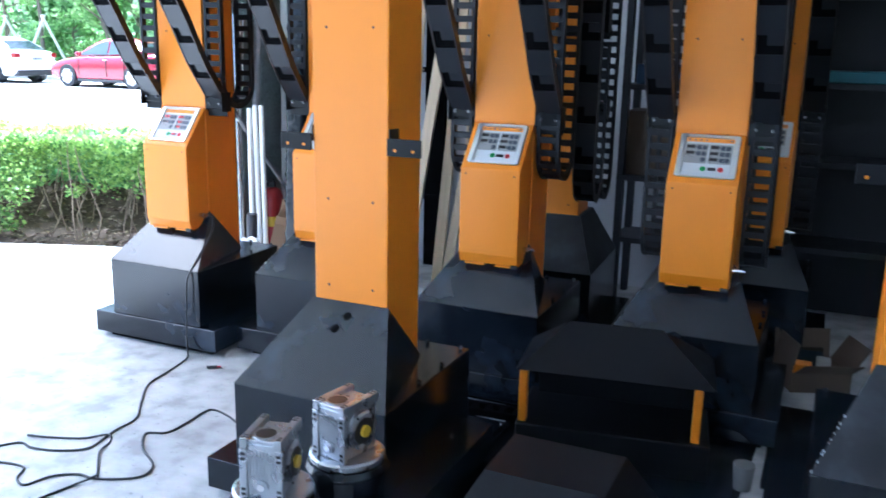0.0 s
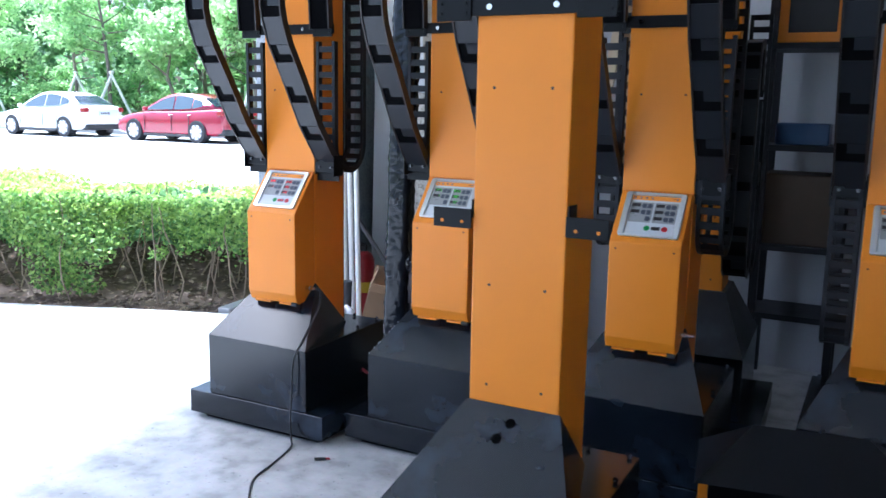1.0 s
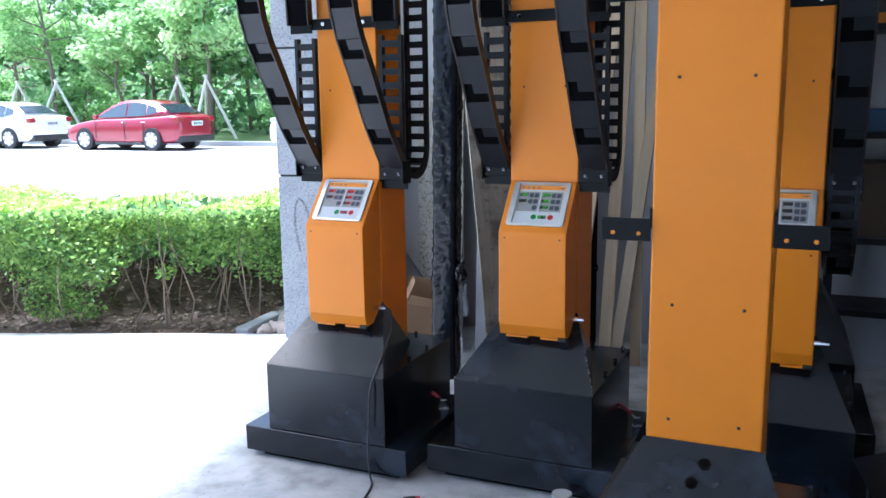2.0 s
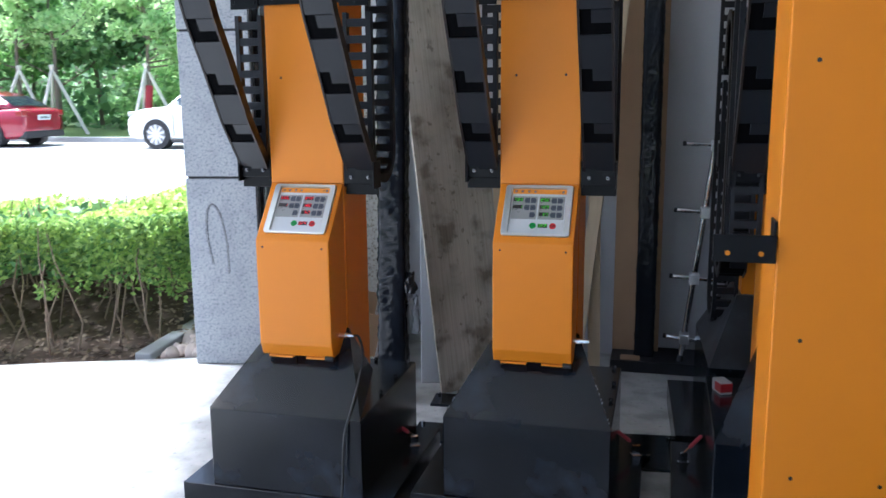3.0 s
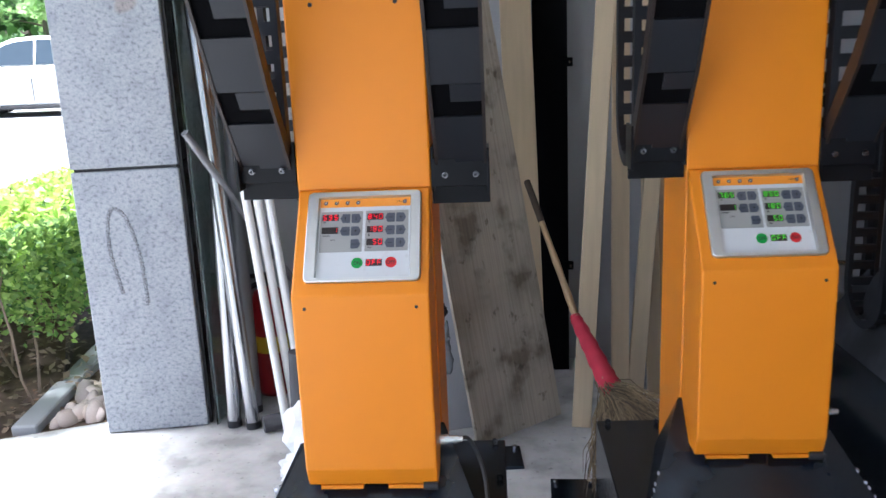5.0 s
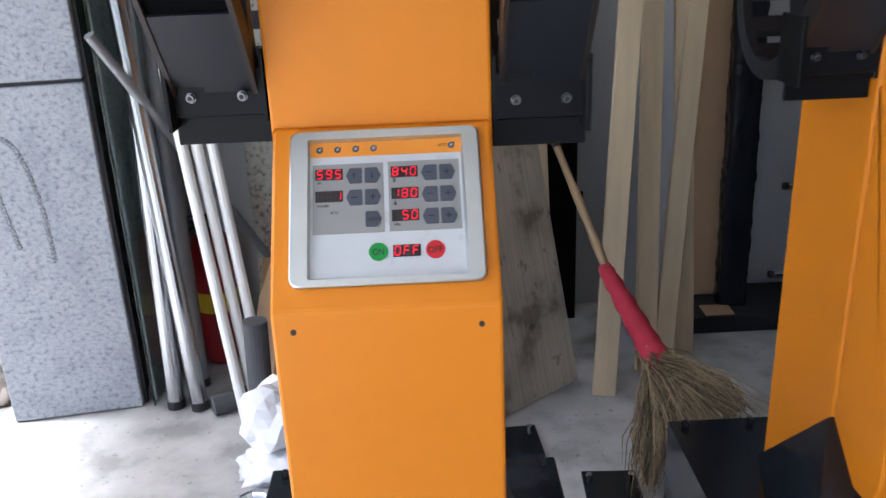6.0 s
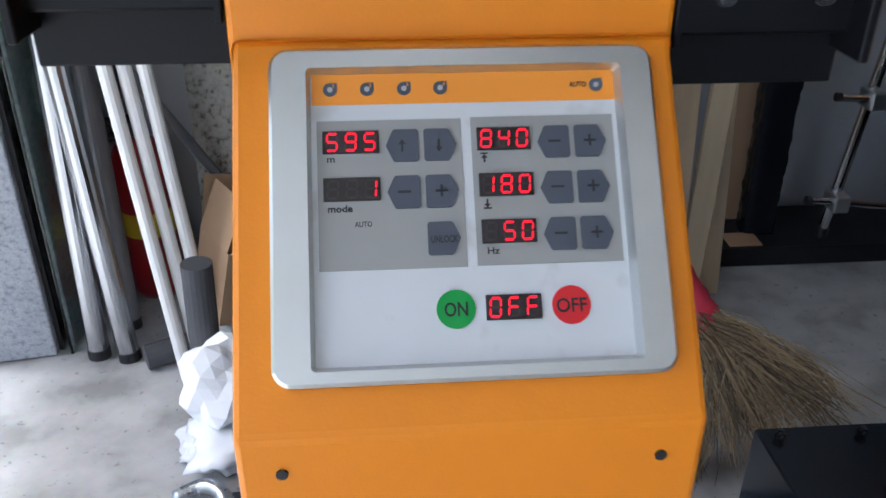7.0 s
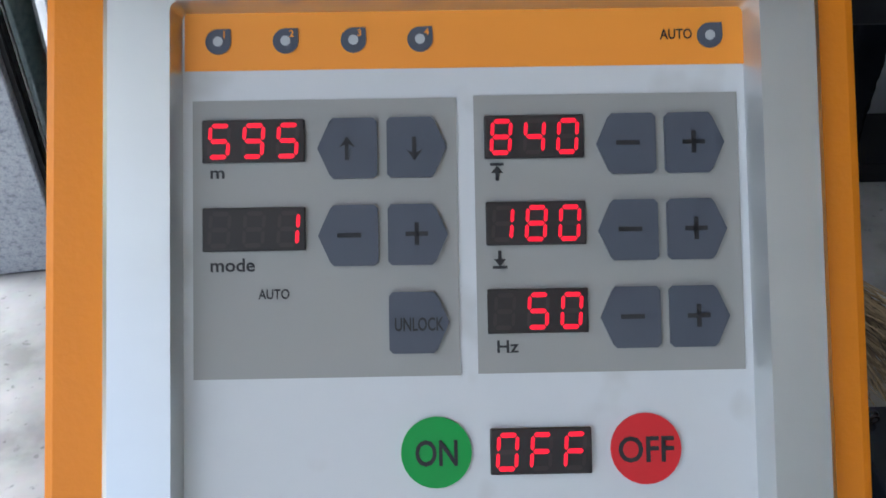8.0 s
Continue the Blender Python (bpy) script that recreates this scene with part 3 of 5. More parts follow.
    word("mode", 410, 468, 24, panel, INK, 78, 0.0012)
    word("AUTO", 482, 520, 18, panel, INK, 55, 0.0012)
    word("Hz", 892, 619, 22, panel, INK, 38, 0.0012)
    part("start_key", disc(763, 801, 62, 0.0005, 0.0013), GREENKEY, panel, "round green start key")
    part("stop_key", disc(1130, 801, 62, 0.0005, 0.0013), REDKEY, panel, "round red stop key")
    word("ON", 763, 802, 46, panel, INK, 74, 0.0015)
    word("OFF", 1130, 802, 46, panel, INK, 98, 0.0015)
    return panel


def sweep(path, half, thick, x, bm=None):
    """A flat belt of rectangular section along (depth, height) points."""
    b = bmesh.new() if bm is None else bm
    n = len(path)
    rows = []
    for i, (v, z) in enumerate(path):
        a, c = path[max(i - 1, 0)], path[min(i + 1, n - 1)]
        d = Vector((c[0] - a[0], c[1] - a[1])).normalized()
        nv = Vector((-d.y, d.x)) * thick / 2
        rows.append([b.verts.new((x + sx * half, v + s * nv.x, z + s * nv.y)) for sx, s in ((-1, -1), (1, -1), (1, 1), (-1, 1))])
    for r0, r1 in zip(rows, rows[1:]):
        for k in range(4):
            b.faces.new((r0[k], r0[(k + 1) % 4], r1[(k + 1) % 4], r1[k]))
    b.faces.new(rows[0][::-1])
    b.faces.new(rows[-1])
    return b


def along(path):
    """Cumulative length and a sampler for a (depth, height) path: place and direction at length s."""
    acc = [0.0]
    for a, c in zip(path, path[1:]):
        acc.append(acc[-1] + math.dist(a, c))

    def at(s):
        s = min(max(s, 0), acc[-1])
        for i in range(len(path) - 1):
            if s <= acc[i + 1] or i == len(path) - 2:
                t = (s - acc[i]) / max(acc[i + 1] - acc[i], 1e-9)
                a, c = Vector(path[i]), Vector(path[i + 1])
                return a.lerp(c, t), (c - a).normalized()
    return acc[-1], at


def piece(at, s0, s1, half, x, off, thick, bm):
    """A short flat plate on a path, from length s0 to s1, set off to the path's side."""
    (p0, d0), (p1, d1) = at(s0), at(s1)
    d = (p1 - p0).normalized()
    n = Vector((-d.y, d.x))
    vs = []
    for o in (off, off + thick):
        for p, sx in ((p0, -1), (p0, 1), (p1, 1), (p1, -1)):
            q = p + n * o
            vs.append(bm.verts.new((x + sx * half, q.x, q.y)))
    for f in ((3, 2, 1, 0), (4, 5, 6, 7), (0, 1, 5, 4), (1, 2, 6, 5), (2, 3, 7, 6), (3, 0, 4, 7)):
        bm.faces.new([vs[i] for i in f])


def chain(parent, side, bar, low=1.14):
    """One energy chain: a covered strand leaning out from the bracket and over to the carriage bar, and an open ladder strand that hangs below in a U."""
    x = side * 0.192
    front = [(0.030, 1.165), (-0.110, 1.345), (-0.224, 1.54), (-0.300, 1.66), (-0.336, 1.74), (-0.349, 1.80), (-0.349, bar + 0.10)]
    cz = bar + 0.12
    ra = 0.158 if bar > 1.6 else 0.085
    arc = [(-0.033 - ra - ra * math.cos(t), cz + ra * math.sin(t)) for t in [math.pi * k / 12 for k in range(13)]]
    path = front + arc + [(-0.028, bar + 0.02)]
    if bar < 1.6:
        low = 0.50 if side < 0 else 0.72
        path = [(-0.02, 0.80), (-0.055, 0.755), (-0.11, 0.74), (-0.165, 0.77), (-0.203, 0.86), (-0.203, bar + 0.10)] + arc + [(-0.028, bar + 0.02)]
    total, at = along(path)
    ch = part("energy_chain", sweep(path, 0.046, 0.020, x), CHAIN, parent, "black covered energy chain", smooth=False)
    s = 0.0
    while s < total - 0.15:
        bm = bmesh.new()
        piece(at, s + 0.040, s + 0.149, 0.0465, x, 0.0105, 0.004, bm)
        piece(at, s, s + 0.040, 0.0465 * 0.62, x + 0.0465 * 0.38, 0.0105, 0.004, bm)
        part("cover_plate", bm, COVER, ch)
        s += 0.186
    for sx in (-1, 1):
        bm = bmesh.new()
        sweep(path, 0.003, 0.034, x + sx * 0.0475, bm)
        part("side_band", bm, LINK, ch)
    # Open ladder strand.
    R = 0.110
    lad = [(0.012, bar - 0.03), (0.012, low + R)]
    lad += [(0.012 + R - R * math.cos(t), low + R - R * math.sin(t)) for t in [math.pi * k / 12 for k in range(1, 12)]]
    lad += [(0.012 + 2 * R, low + R), (0.012 + 2 * R, bar + 0.35)]
    total, at = along(lad)
    bm = bmesh.new()
    sweep(lad, 0.007, 0.026, x - 0.041, bm)
    sweep(lad, 0.007, 0.026, x + 0.041, bm)
    lc = part("ladder_chain", bm, LADDER, parent, "open black ladder-like energy chain")
    s = 0.02
    while s < total - 0.02:
        bm = bmesh.new()
        piece(at, s, s + 0.025, 0.035, x, -0.010, 0.020, bm)
        part("rung", bm, LADDER, lc)
        s += 0.053
    return ch


def bolt(parent, x, v, z, r=0.008, label="", m=BOLTSTEEL):
    """A cap screw with a socket, its head facing forward."""
    b = tube([(x, v, z), (x, v - 0.003, z)], r * 1.35, 14)
    tube([(x, v - 0.003, z), (x, v - 0.009, z)], r, 14, b)
    o = part("bolt", b, m, parent, label)
    part("socket", tube([(x, v - 0.0085, z), (x, v - 0.0094, z)], r * 0.62, 6), INK, o)
    return o


def reciprocator(name, label, m, control=True, chains=True, bar=1.72, low=1.14, texts=None, lit=None, top=2.5, edge_beads=False, hip=False, greyed=False):
    """A coating reciprocator: black base with sloping cover, orange column, control box with keypad, brackets, chains."""
    t = thing(name, label, "machine", m, "coating machines")
    part("skid", box(-0.32, 0.31, -0.235, 0.35, 0.0, 0.026, 0.002), CHAIN, t)
    part("tray", box(-0.380, 0.356, -0.270, 0.385, 0.026, 0.131, 0.002), BLACK, t, "low black base tray")
    part("base_box", box(-0.268, 0.266, -0.262, 0.368, 0.1315, 0.404, 0.003), BLACK, t, "black coated steel base box")
    # Sloping cover: a front face and two triangular cheeks, or a hipped cover with four slopes.
    bm = bmesh.new()
    P = [(-0.268, -0.262, 0.404), (0.266, -0.262, 0.404), (0.137, -0.003, 0.634), (-0.137, -0.003, 0.634), (-0.137, 0.235, 0.4045), (0.137, 0.235, 0.4045)]
    if hip:
        P = P[:2] + [(0.150, -0.02, 0.634), (-0.150, -0.02, 0.634), (-0.268, 0.368, 0.4045), (0.266, 0.368, 0.4045), (0.150, 0.27, 0.634), (-0.150, 0.27, 0.634)]
    vs = [bm.verts.new(p) for p in P]
    for f in (((0, 1, 2, 3), (1, 5, 6, 2), (0, 3, 7, 4), (4, 7, 6, 5), (3, 2, 6, 7), (0, 4, 5, 1)) if hip else ((0, 1, 2, 3), (1, 5, 2), (0, 3, 4), (3, 2, 5, 4), (0, 4, 5, 1))):
        bm.faces.new([vs[i] for i in f])
    part("sloping_cover", bm, DUSTSHEEN if hip or greyed else BLACK, t, "sloping black steel cover")
    if not hip:
        for x, v in ((-0.112, 0.345), (0.112, 0.345), (0.250, 0.165), (0.250, -0.005)):
            bolt(t, x, v, 0.412, 0.006)
    for sx in (-1, 1):
        if edge_beads:
            # Small bright beads along the lower part of the cover's slanting edge.
            bm = bmesh.new()
            for k in range(11):
                f = 0.02 + 0.048 * k + 0.012 * math.sin(k * 2.7)
                c = Vector(P[0]).lerp(Vector(P[3]), f)
                r = 0.0024 + 0.001 * math.sin(k * 5.1)
                tube([(sx * -c.x, c.y - 0.004, c.z - 0.001), (sx * -c.x, c.y, c.z + 0.001), (sx * -c.x, c.y + 0.004, c.z + 0.003)], [r * 0.5, r, r * 0.5], 7, bm)
            part("weld_seam", bm, GEARALU, t, "row of small bright metallic beads")
        bolt(t, sx * 0.240, 0.345, 0.412, 0.006)
    part("column", box(-HW, HW, 0.0, 0.222, 0.40, top, 0.004, seg=2), ORANGE, t, "tall orange powder-coated column")
    part("rear_rail", box(-0.118, 0.118, 0.2225, 0.248, 0.406, top, 0.002), BLACK, t, "black rail behind the column")
    for z in (0.683, 0.963, 1.485, 1.90):
        if control and z < 1.1:
            continue
        for sx in (-1, 1):
            part("screw", tube([(sx * 0.08, 0.0015, z), (sx * 0.08, -0.0012, z)], 0.0042, 10), INK, t, "small dark screw")
    # Brackets beside the column, set level with its front face; the one at +x hangs lower.
    for sx in (-1, 1):
        d = 0.0 if not chains else -0.016 if sx > 0 else 0.003
        y = 0.030 if chains else 0.0
        br = part("bracket", box(sx * 0.19 - 0.057, sx * 0.19 + 0.057, y - 0.012, y - 0.006, 1.112 + d, (1.188 if chains else 1.165) + d, 0.001), BRACKET, t, "bent black steel bracket")
        part("flange", box(sx * 0.1355 - 0.0025, sx * 0.1355 + 0.0025, y - 0.030 if chains else 0.0, y + 0.06, 1.14 + d, (1.225 if chains else 1.19) + d, 0.001), BRACKET, br)
        if chains:
            part("ear", box(sx * 0.244 - 0.003, sx * 0.244 + 0.003, y - 0.05, y + 0.02, 1.135 + d, 1.225 + d, 0.001), BRACKET, br)
            part("chain_end", box(sx * 0.19 - 0.055, sx * 0.19 + 0.055, y - 0.030, y - 0.012, 1.148 + d, 1.205 + d, 0.002), BRACKET, br)
        for k in (-0.03, 0.03):
            if chains:
                bolt(t, sx * 0.19 + k, y - 0.030, 1.172 + d, 0.0047)
            else:
                part("slot", tube([(sx * 0.19 + k, -0.0115, 1.13), (sx * 0.19 + k, -0.0135, 1.13)], 0.005, 10), ORANGE, br)
    # Carriage bar across the front.
    bm = box(-0.245, 0.245, -0.016, -0.008, bar, bar + 0.042, 0.001)
    cb = part("carriage_bar", bm, BRACKET, t, "black carriage bar with bolts")
    for x in (-0.09, 0.09):
        part("bar_bolt", tube([(x, -0.016, bar + 0.021), (x, -0.024, bar + 0.021)], 0.008, 8), CHROME, cb)
    for sx in (-1, 1):
        bm = box(sx * 0.192 - 0.05, sx * 0.192 + 0.05, -0.022, -0.016, bar - 0.012, bar + 0.05, 0.001)
        for dx in (-0.036, 0.036):
            for dz in (0.008, 0.032):
                tube([(sx * 0.192 + dx, -0.022, bar + dz), (sx * 0.192 + dx, -0.026, bar + dz)], 0.004, 8, bm)
        part("chain_anchor", bm, BRACKET, cb)
    if chains:
        for sx in (-1, 1):
            chain(t, sx, bar, low)
    else:
        for x, z in ((0.012, 0.60), (-0.012, 0.567)):
            v = -0.003 - (0.634 - z) * 0.262 / 0.23
            part("cable_hole", tube([(x, v - 0.0012, z + 0.0014), (x, v + 0.004, z - 0.0045)], 0.0145, 18), HOLE, t, "round black cable hole")
    if control:
        prof = [(-0.0005, 0.562), (-0.129, 0.562), (-0.1447, 0.604), (-0.1447, 0.9584), (-0.0015, 1.1341), (-0.0005, 1.1341)]
        part("control_box", prism(prof, -0.1295, 0.1295, "x", 0.004), ORANGE, t, "orange control box with sloping top")
        for x0, x1 in ((-0.105, -0.02), (0.03, 0.115)):
            part("tab", box(x0, x1, -0.131, -0.06, 0.554, 0.5615), ORANGE, t)
        for sx in (-1, 1):
            part("screw", tube([(sx * 0.105, -0.1435, 0.935), (sx * 0.105, -0.1462, 0.935)], 0.0034, 10), INK, t, "small dark screw")
        bm = tube([(0.1295, -0.065, 0.625), (0.150, -0.065, 0.625)], 0.011, 12)
        tube([(0.150, -0.065, 0.625), (0.168, -0.065, 0.625)], 0.0085, 12, bm)
        tube([(0.168, -0.065, 0.625), (0.178, -0.065, 0.625)], 0.006, 12, bm)
        part("connector", bm, CHROME, t, "chrome cable connector")
        part("knob", tube([(0.100, -0.132, 0.560), (0.128, -0.132, 0.560)], 0.0085, 10), INK, t, "black lock knob")
        control_panel(t, texts or ["   "] * 6, lit)
    return t


DESC = "orange coating machine on black base"
reciprocator("coating_machine", DESC + ", red digits lit on its keypad", pose(-2.767, 3.437, 0), texts=("595", "  1", "840", "180", " 50", "OFF"), lit=SEG_RED)
reciprocator("coating_machine", DESC + ", green digits lit on its keypad", pose(-1.988, 3.540, 0), edge_beads=True, texts=("785", "  1", "850", "180", " 50", "OFF"), lit=SEG_GREEN)
reciprocator("coating_machine", DESC + ", displays dark", pose(-1.152, 3.518, 0), low=0.91)
fourth = reciprocator("coating_machine", DESC + ", chains hanging low, displays dark", pose(-0.331, 3.575, 0), low=0.62)
copy_thing(fourth, pose(-0.19, 4.47, 0))
reciprocator("coating_machine", "orange machine column on a black base without control box or chains", pose(-1.252, 2.438, 0), control=False, chains=False, bar=1.665)
# This cover's grey carries the sky's reflection in its colour.
reciprocator("coating_machine", "orange machine column on a black base near the stacked bases", pose(0.40, 2.61, 0), edge_beads=True, greyed=True, control=False, chains=False, bar=1.9)
reciprocator("coating_machine", "orange machine with a low carriage and looped black chains", pose(-1.147, 4.250, 0, 0, 0, 2.5), control=False, bar=1.50, hip=True)


def loose_base(m, label):
    """A machine base without its column."""
    t = thing("machine_base", label, "machine base", m, "spare bases")
    bm = bmesh.new()
    P = [(-0.257, -0.265, 0.285), (0.257, -0.265, 0.285), (0.137, -0.003, 0.515), (-0.137, -0.003, 0.515), (-0.257, 0.345, 0.285), (0.257, 0.345, 0.285), (0.137, 0.2, 0.515), (-0.137, 0.2, 0.515)]
    vs = [bm.verts.new(p) for p in P]
    for f in ((0, 1, 2, 3), (1, 5, 6, 2), (0, 3, 7, 4), (4, 7, 6, 5), (3, 2, 6, 7), (0, 4, 5, 1)):
        bm.faces.new([vs[i] for i in f])
    part("sloping_cover", bm, BRACKET, t, "sloping black steel cover")
    part("base_box", box(-0.257, 0.257, -0.265, 0.345, 0.0, 0.2845, 0.003), BRACKET, t)
    return t


loose_base(pose(-0.40, 1.81, 0), "scuffed black machine base without a column")


def hood():
    """A low black hood resting on two orange legs at its front and a black bar behind."""
    t = thing("hood", "low black steel hood propped on orange legs", "hood", pose(-0.50, 2.93, 0, 0, 0, 9))
    bm = bmesh.new()
    P = [(-0.34, 0.0, 0.33), (0.34, 0.0, 0.33), (0.15, 0.18, 0.47), (-0.18, 0.18, 0.47), (-0.34, 0.36, 0.33), (0.34, 0.36, 0.33)]
    vs = [bm.verts.new(p) for p in P]
    for f in ((0, 1, 2, 3), (1, 5, 2), (0, 3, 4), (3, 2, 5, 4), (0, 4, 5, 1)):
        bm.faces.new([vs[i] for i in f])
    part("cover", bm, BRACKET, t, "folded black steel cover")
    part("lower_frame", box(-0.335, 0.335, -0.01, 0.36, 0, 0.13, 0.004), BRACKET, t, "low black steel frame")
    for x in (-0.315, 0.285):
        part("leg", box(x - 0.014, x + 0.014, 0.01, 0.05, 0.1305, 0.3295, 0.002), ORANGE, t, "short orange leg")
    part("rear_bar", box(-0.30, 0.30, 0.30, 0.34, 0.1305, 0.3295, 0.002), BRACKET, t)
    return t


hood()


# ---- outdoors ----
rng = np.random.default_rng(7)


def hedge():
    """Clipped hedge: dense leafy top, thinner leggy front with twigs over soil."""
    t = thing("hedge", "clipped green hedge with leggy bare stems over soil", "hedge", YAW)
    # Crown, its green brightened to stand in for strong sun.
    n = 76000
    L = 17.0
    x = 0.55 - rng.uniform(0.0, 1.0, n) ** 1.25 * L
    y = rng.uniform(-0.05, 1.5, n)
    keep = y > 0.62 * np.clip(x + 0.30, 0, 1) ** 0.8
    x, y = x[keep], y[keep]
    n = len(x)
    top = 0.74 + 0.05 * np.sin(x * 2.1 + y) + 0.04 * np.sin(x * 5.3 - y * 3)
    z = top - np.abs(rng.normal(0, 0.06, n))
    me = leaves("crown", np.stack([x, y, z], 1), 0.0225, LEAF_SUNTOP, rng, 0.3)
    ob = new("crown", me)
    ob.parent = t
    tagged(ob, "dense leaf crown in a green brightened for sun", kind="stuff")
    # Front face, patchy, in a green kept darker for shade.
    n = 92000
    x = 0.55 - rng.uniform(0.0, 1.0, n) ** 1.2 * L
    z = 0.76 - rng.uniform(0, 1, n) ** 1.35 * 0.72
    patch = np.sin(x * 3.1) + np.sin(x * 7.7 + 1.3) + np.sin(z * 14 + x * 4)
    keep = (z > 0.34 + 0.10 * np.clip(x + 1.5, 0, 1) + 0.10 * np.sin(x * 5) + 0.07 * np.sin(x * 11.3) + rng.normal(0, 0.05, n)) | (patch > 0.7 + 2.2 * (0.4 - z) + 0.7 * np.clip(x + 1.5, 0, 1))
    x, z = x[keep], z[keep]
    y = -0.05 + np.abs(rng.normal(0, 0.10, len(x))) + 0.07 * np.sin(x * 4.0 + z * 9) + 0.62 * np.clip(x + 0.30, 0, 1) ** 0.8
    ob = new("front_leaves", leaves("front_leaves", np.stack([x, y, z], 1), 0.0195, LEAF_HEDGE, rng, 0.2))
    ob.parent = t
    tagged(ob, "patchy leaves in a darker green for the shaded face", kind="stuff")
    bm = bmesh.new()
    for _ in range(200):
        bx = -0.3 - rng.uniform(0, 1) ** 1.2 * 13
        by = rng.uniform(0.0, 0.8)
        p = Vector((bx, by, float(np.interp(by, [0.1, 0.45, 0.95], [-0.03, 0.05, 0.28]))))
        pts = [p]
        for k in range(4):
            p = p + Vector((rng.normal(0, 0.045), rng.normal(0, 0.04), 0.19 - 0.05 * by))
            pts.append(p)
        tube(pts, [0.0065, 0.006, 0.005, 0.004, 0.003], 5, bm)
    tagged(part("stem", bm, TWIG, t, "thin bare stems"), kind="stuff")
    # Dark leaves behind the face paint its shade; no light shows through low down.
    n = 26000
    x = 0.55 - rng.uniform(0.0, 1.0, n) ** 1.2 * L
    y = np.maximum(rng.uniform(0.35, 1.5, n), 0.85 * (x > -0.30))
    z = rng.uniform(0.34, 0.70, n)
    ob = new("inner_leaves", leaves("inner_leaves", np.stack([x, y, z], 1), 0.045, LEAF_SHADE, rng, 0.1))
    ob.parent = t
    tagged(ob, "inner leaves in a dark green for shade", kind="stuff")
    # Litter on the soil.
    n = 5000
    x = -rng.uniform(0, 1, n) ** 1.2 * 12
    y = rng.uniform(-0.13, 0.9, n)
    ob = new("leaf_litter", leaves("leaf_litter", np.stack([x, y, np.interp(y, [-0.13, 0.1, 0.45, 0.95], [-0.006, -0.006, 0.076, 0.306])], 1), 0.022, TWIG, rng, 0.8))
    ob.matrix_basis = YAW
    tagged(ob, "dry fallen leaves and twigs under the hedge", "leaf litter", kind="stuff")


hedge()


def car(name, label, m, paint, length=4.5, height=1.47, suv=False):
    """A parked car, front towards -x: shaped body, glass, wheels with rims, lamps, plate."""
    t = thing(name, label, "car", m, "parked cars")
    W = 0.88
    h = height
    wf, wr, wrad = -length * 0.305, length * 0.285, 0.32 if not suv else 0.36
    belt = h * 0.62
    # Stations along the body: x, lower half outline heights.
    if suv:
        prof = [(-0.50, 0.30, 0.62), (-0.49, 0.26, 0.80), (-0.46, 0.22, 0.95), (-0.36, 0.20, 1.02), (-0.22, 0.2, 1.06), (0.0, 0.2, 1.07), (0.3, 0.2, 1.08), (0.46, 0.24, 1.08), (0.495, 0.32, 0.95), (0.50, 0.34, 0.7)]
    else:
        prof = [(-0.50, 0.28, 0.52), (-0.49, 0.22, 0.64), (-0.45, 0.19, 0.74), (-0.36, 0.18, 0.83), (-0.22, 0.18, 0.92), (0.0, 0.18, 0.93), (0.25, 0.18, 0.96), (0.42, 0.19, 1.02), (0.485, 0.24, 1.02), (0.50, 0.32, 0.80)]
    bm = bmesh.new()
    rows = []
    for k, (fx, z0, z1) in enumerate(prof):
        e = 1 - 0.13 * (abs(fx) * 2) ** 5
        w = W * e
        zz = [z0, z0 + 0.06, z0 + (z1 - z0) * 0.45, z0 + (z1 - z0) * 0.8, z1 - 0.02, z1]
        ww = [0.90, 0.97, 1.0, 0.985, 0.94, 0.86]
        ring = [(-w * a, z) for a, z in zip(ww, zz)] + [(w * a, z) for a, z in zip(ww[::-1], zz[::-1])]
        rows.append([bm.verts.new((fx * length, y, z)) for y, z in ring])
    n = len(rows[0])
    for r0, r1 in zip(rows, rows[1:]):
        for k in range(n):
            bm.faces.new((r0[k], r0[(k + 1) % n], r1[(k + 1) % n], r1[k]))
    bm.faces.new(rows[0][::-1])
    bm.faces.new(rows[-1])
    body = part("body", bm, paint, t, "", smooth=True)
    body.modifiers.new("sub", "SUBSURF").levels = 1
    body.modifiers["sub"].render_levels = 1
    # Cabin: painted roof and pillars over dark glass.
    if suv:
        cab = [(-0.25, 1.04), (-0.17, h - 0.31), (-0.10, h - 0.12), (-0.04, h - 0.03), (0.06, h), (0.28, h - 0.01), (0.40, h - 0.06), (0.45, h - 0.2), (0.485, 1.06)]
    else:
        cab = [(-0.255, 0.90), (-0.17, 1.11), (-0.085, h - 0.15), (-0.02, h - 0.05), (0.05, h - 0.005), (0.12, h), (0.20, h - 0.04), (0.28, h - 0.13), (0.36, h - 0.28), (0.425, 1.0)]
    zb = cab[0][1]
    bm = bmesh.new()
    rows = []
    for sgn in (-1, 1):
        rows.append([bm.verts.new((fx * length, sgn * W * (0.88 - 0.24 * (z - zb) / (h - zb)), z)) for fx, z in cab])
    bm.faces.new(rows[0][::-1])
    bm.faces.new(rows[1])
    for i in range(len(cab) - 1):
        bm.faces.new((rows[0][i], rows[0][i + 1], rows[1][i + 1], rows[1][i]))
    bm.faces.new((rows[0][0], rows[1][0], rows[1][-1], rows[0][-1]))
    bmesh.ops.recalc_face_normals(bm, faces=bm.faces[:])
    bmesh.ops.bevel(bm, geom=[e for e in bm.edges if abs(e.verts[0].co.y - e.verts[1].co.y) < 0.2], offset=0.035, segments=2, affect="EDGES")
    part("cabin", bm, paint, t, smooth=True)

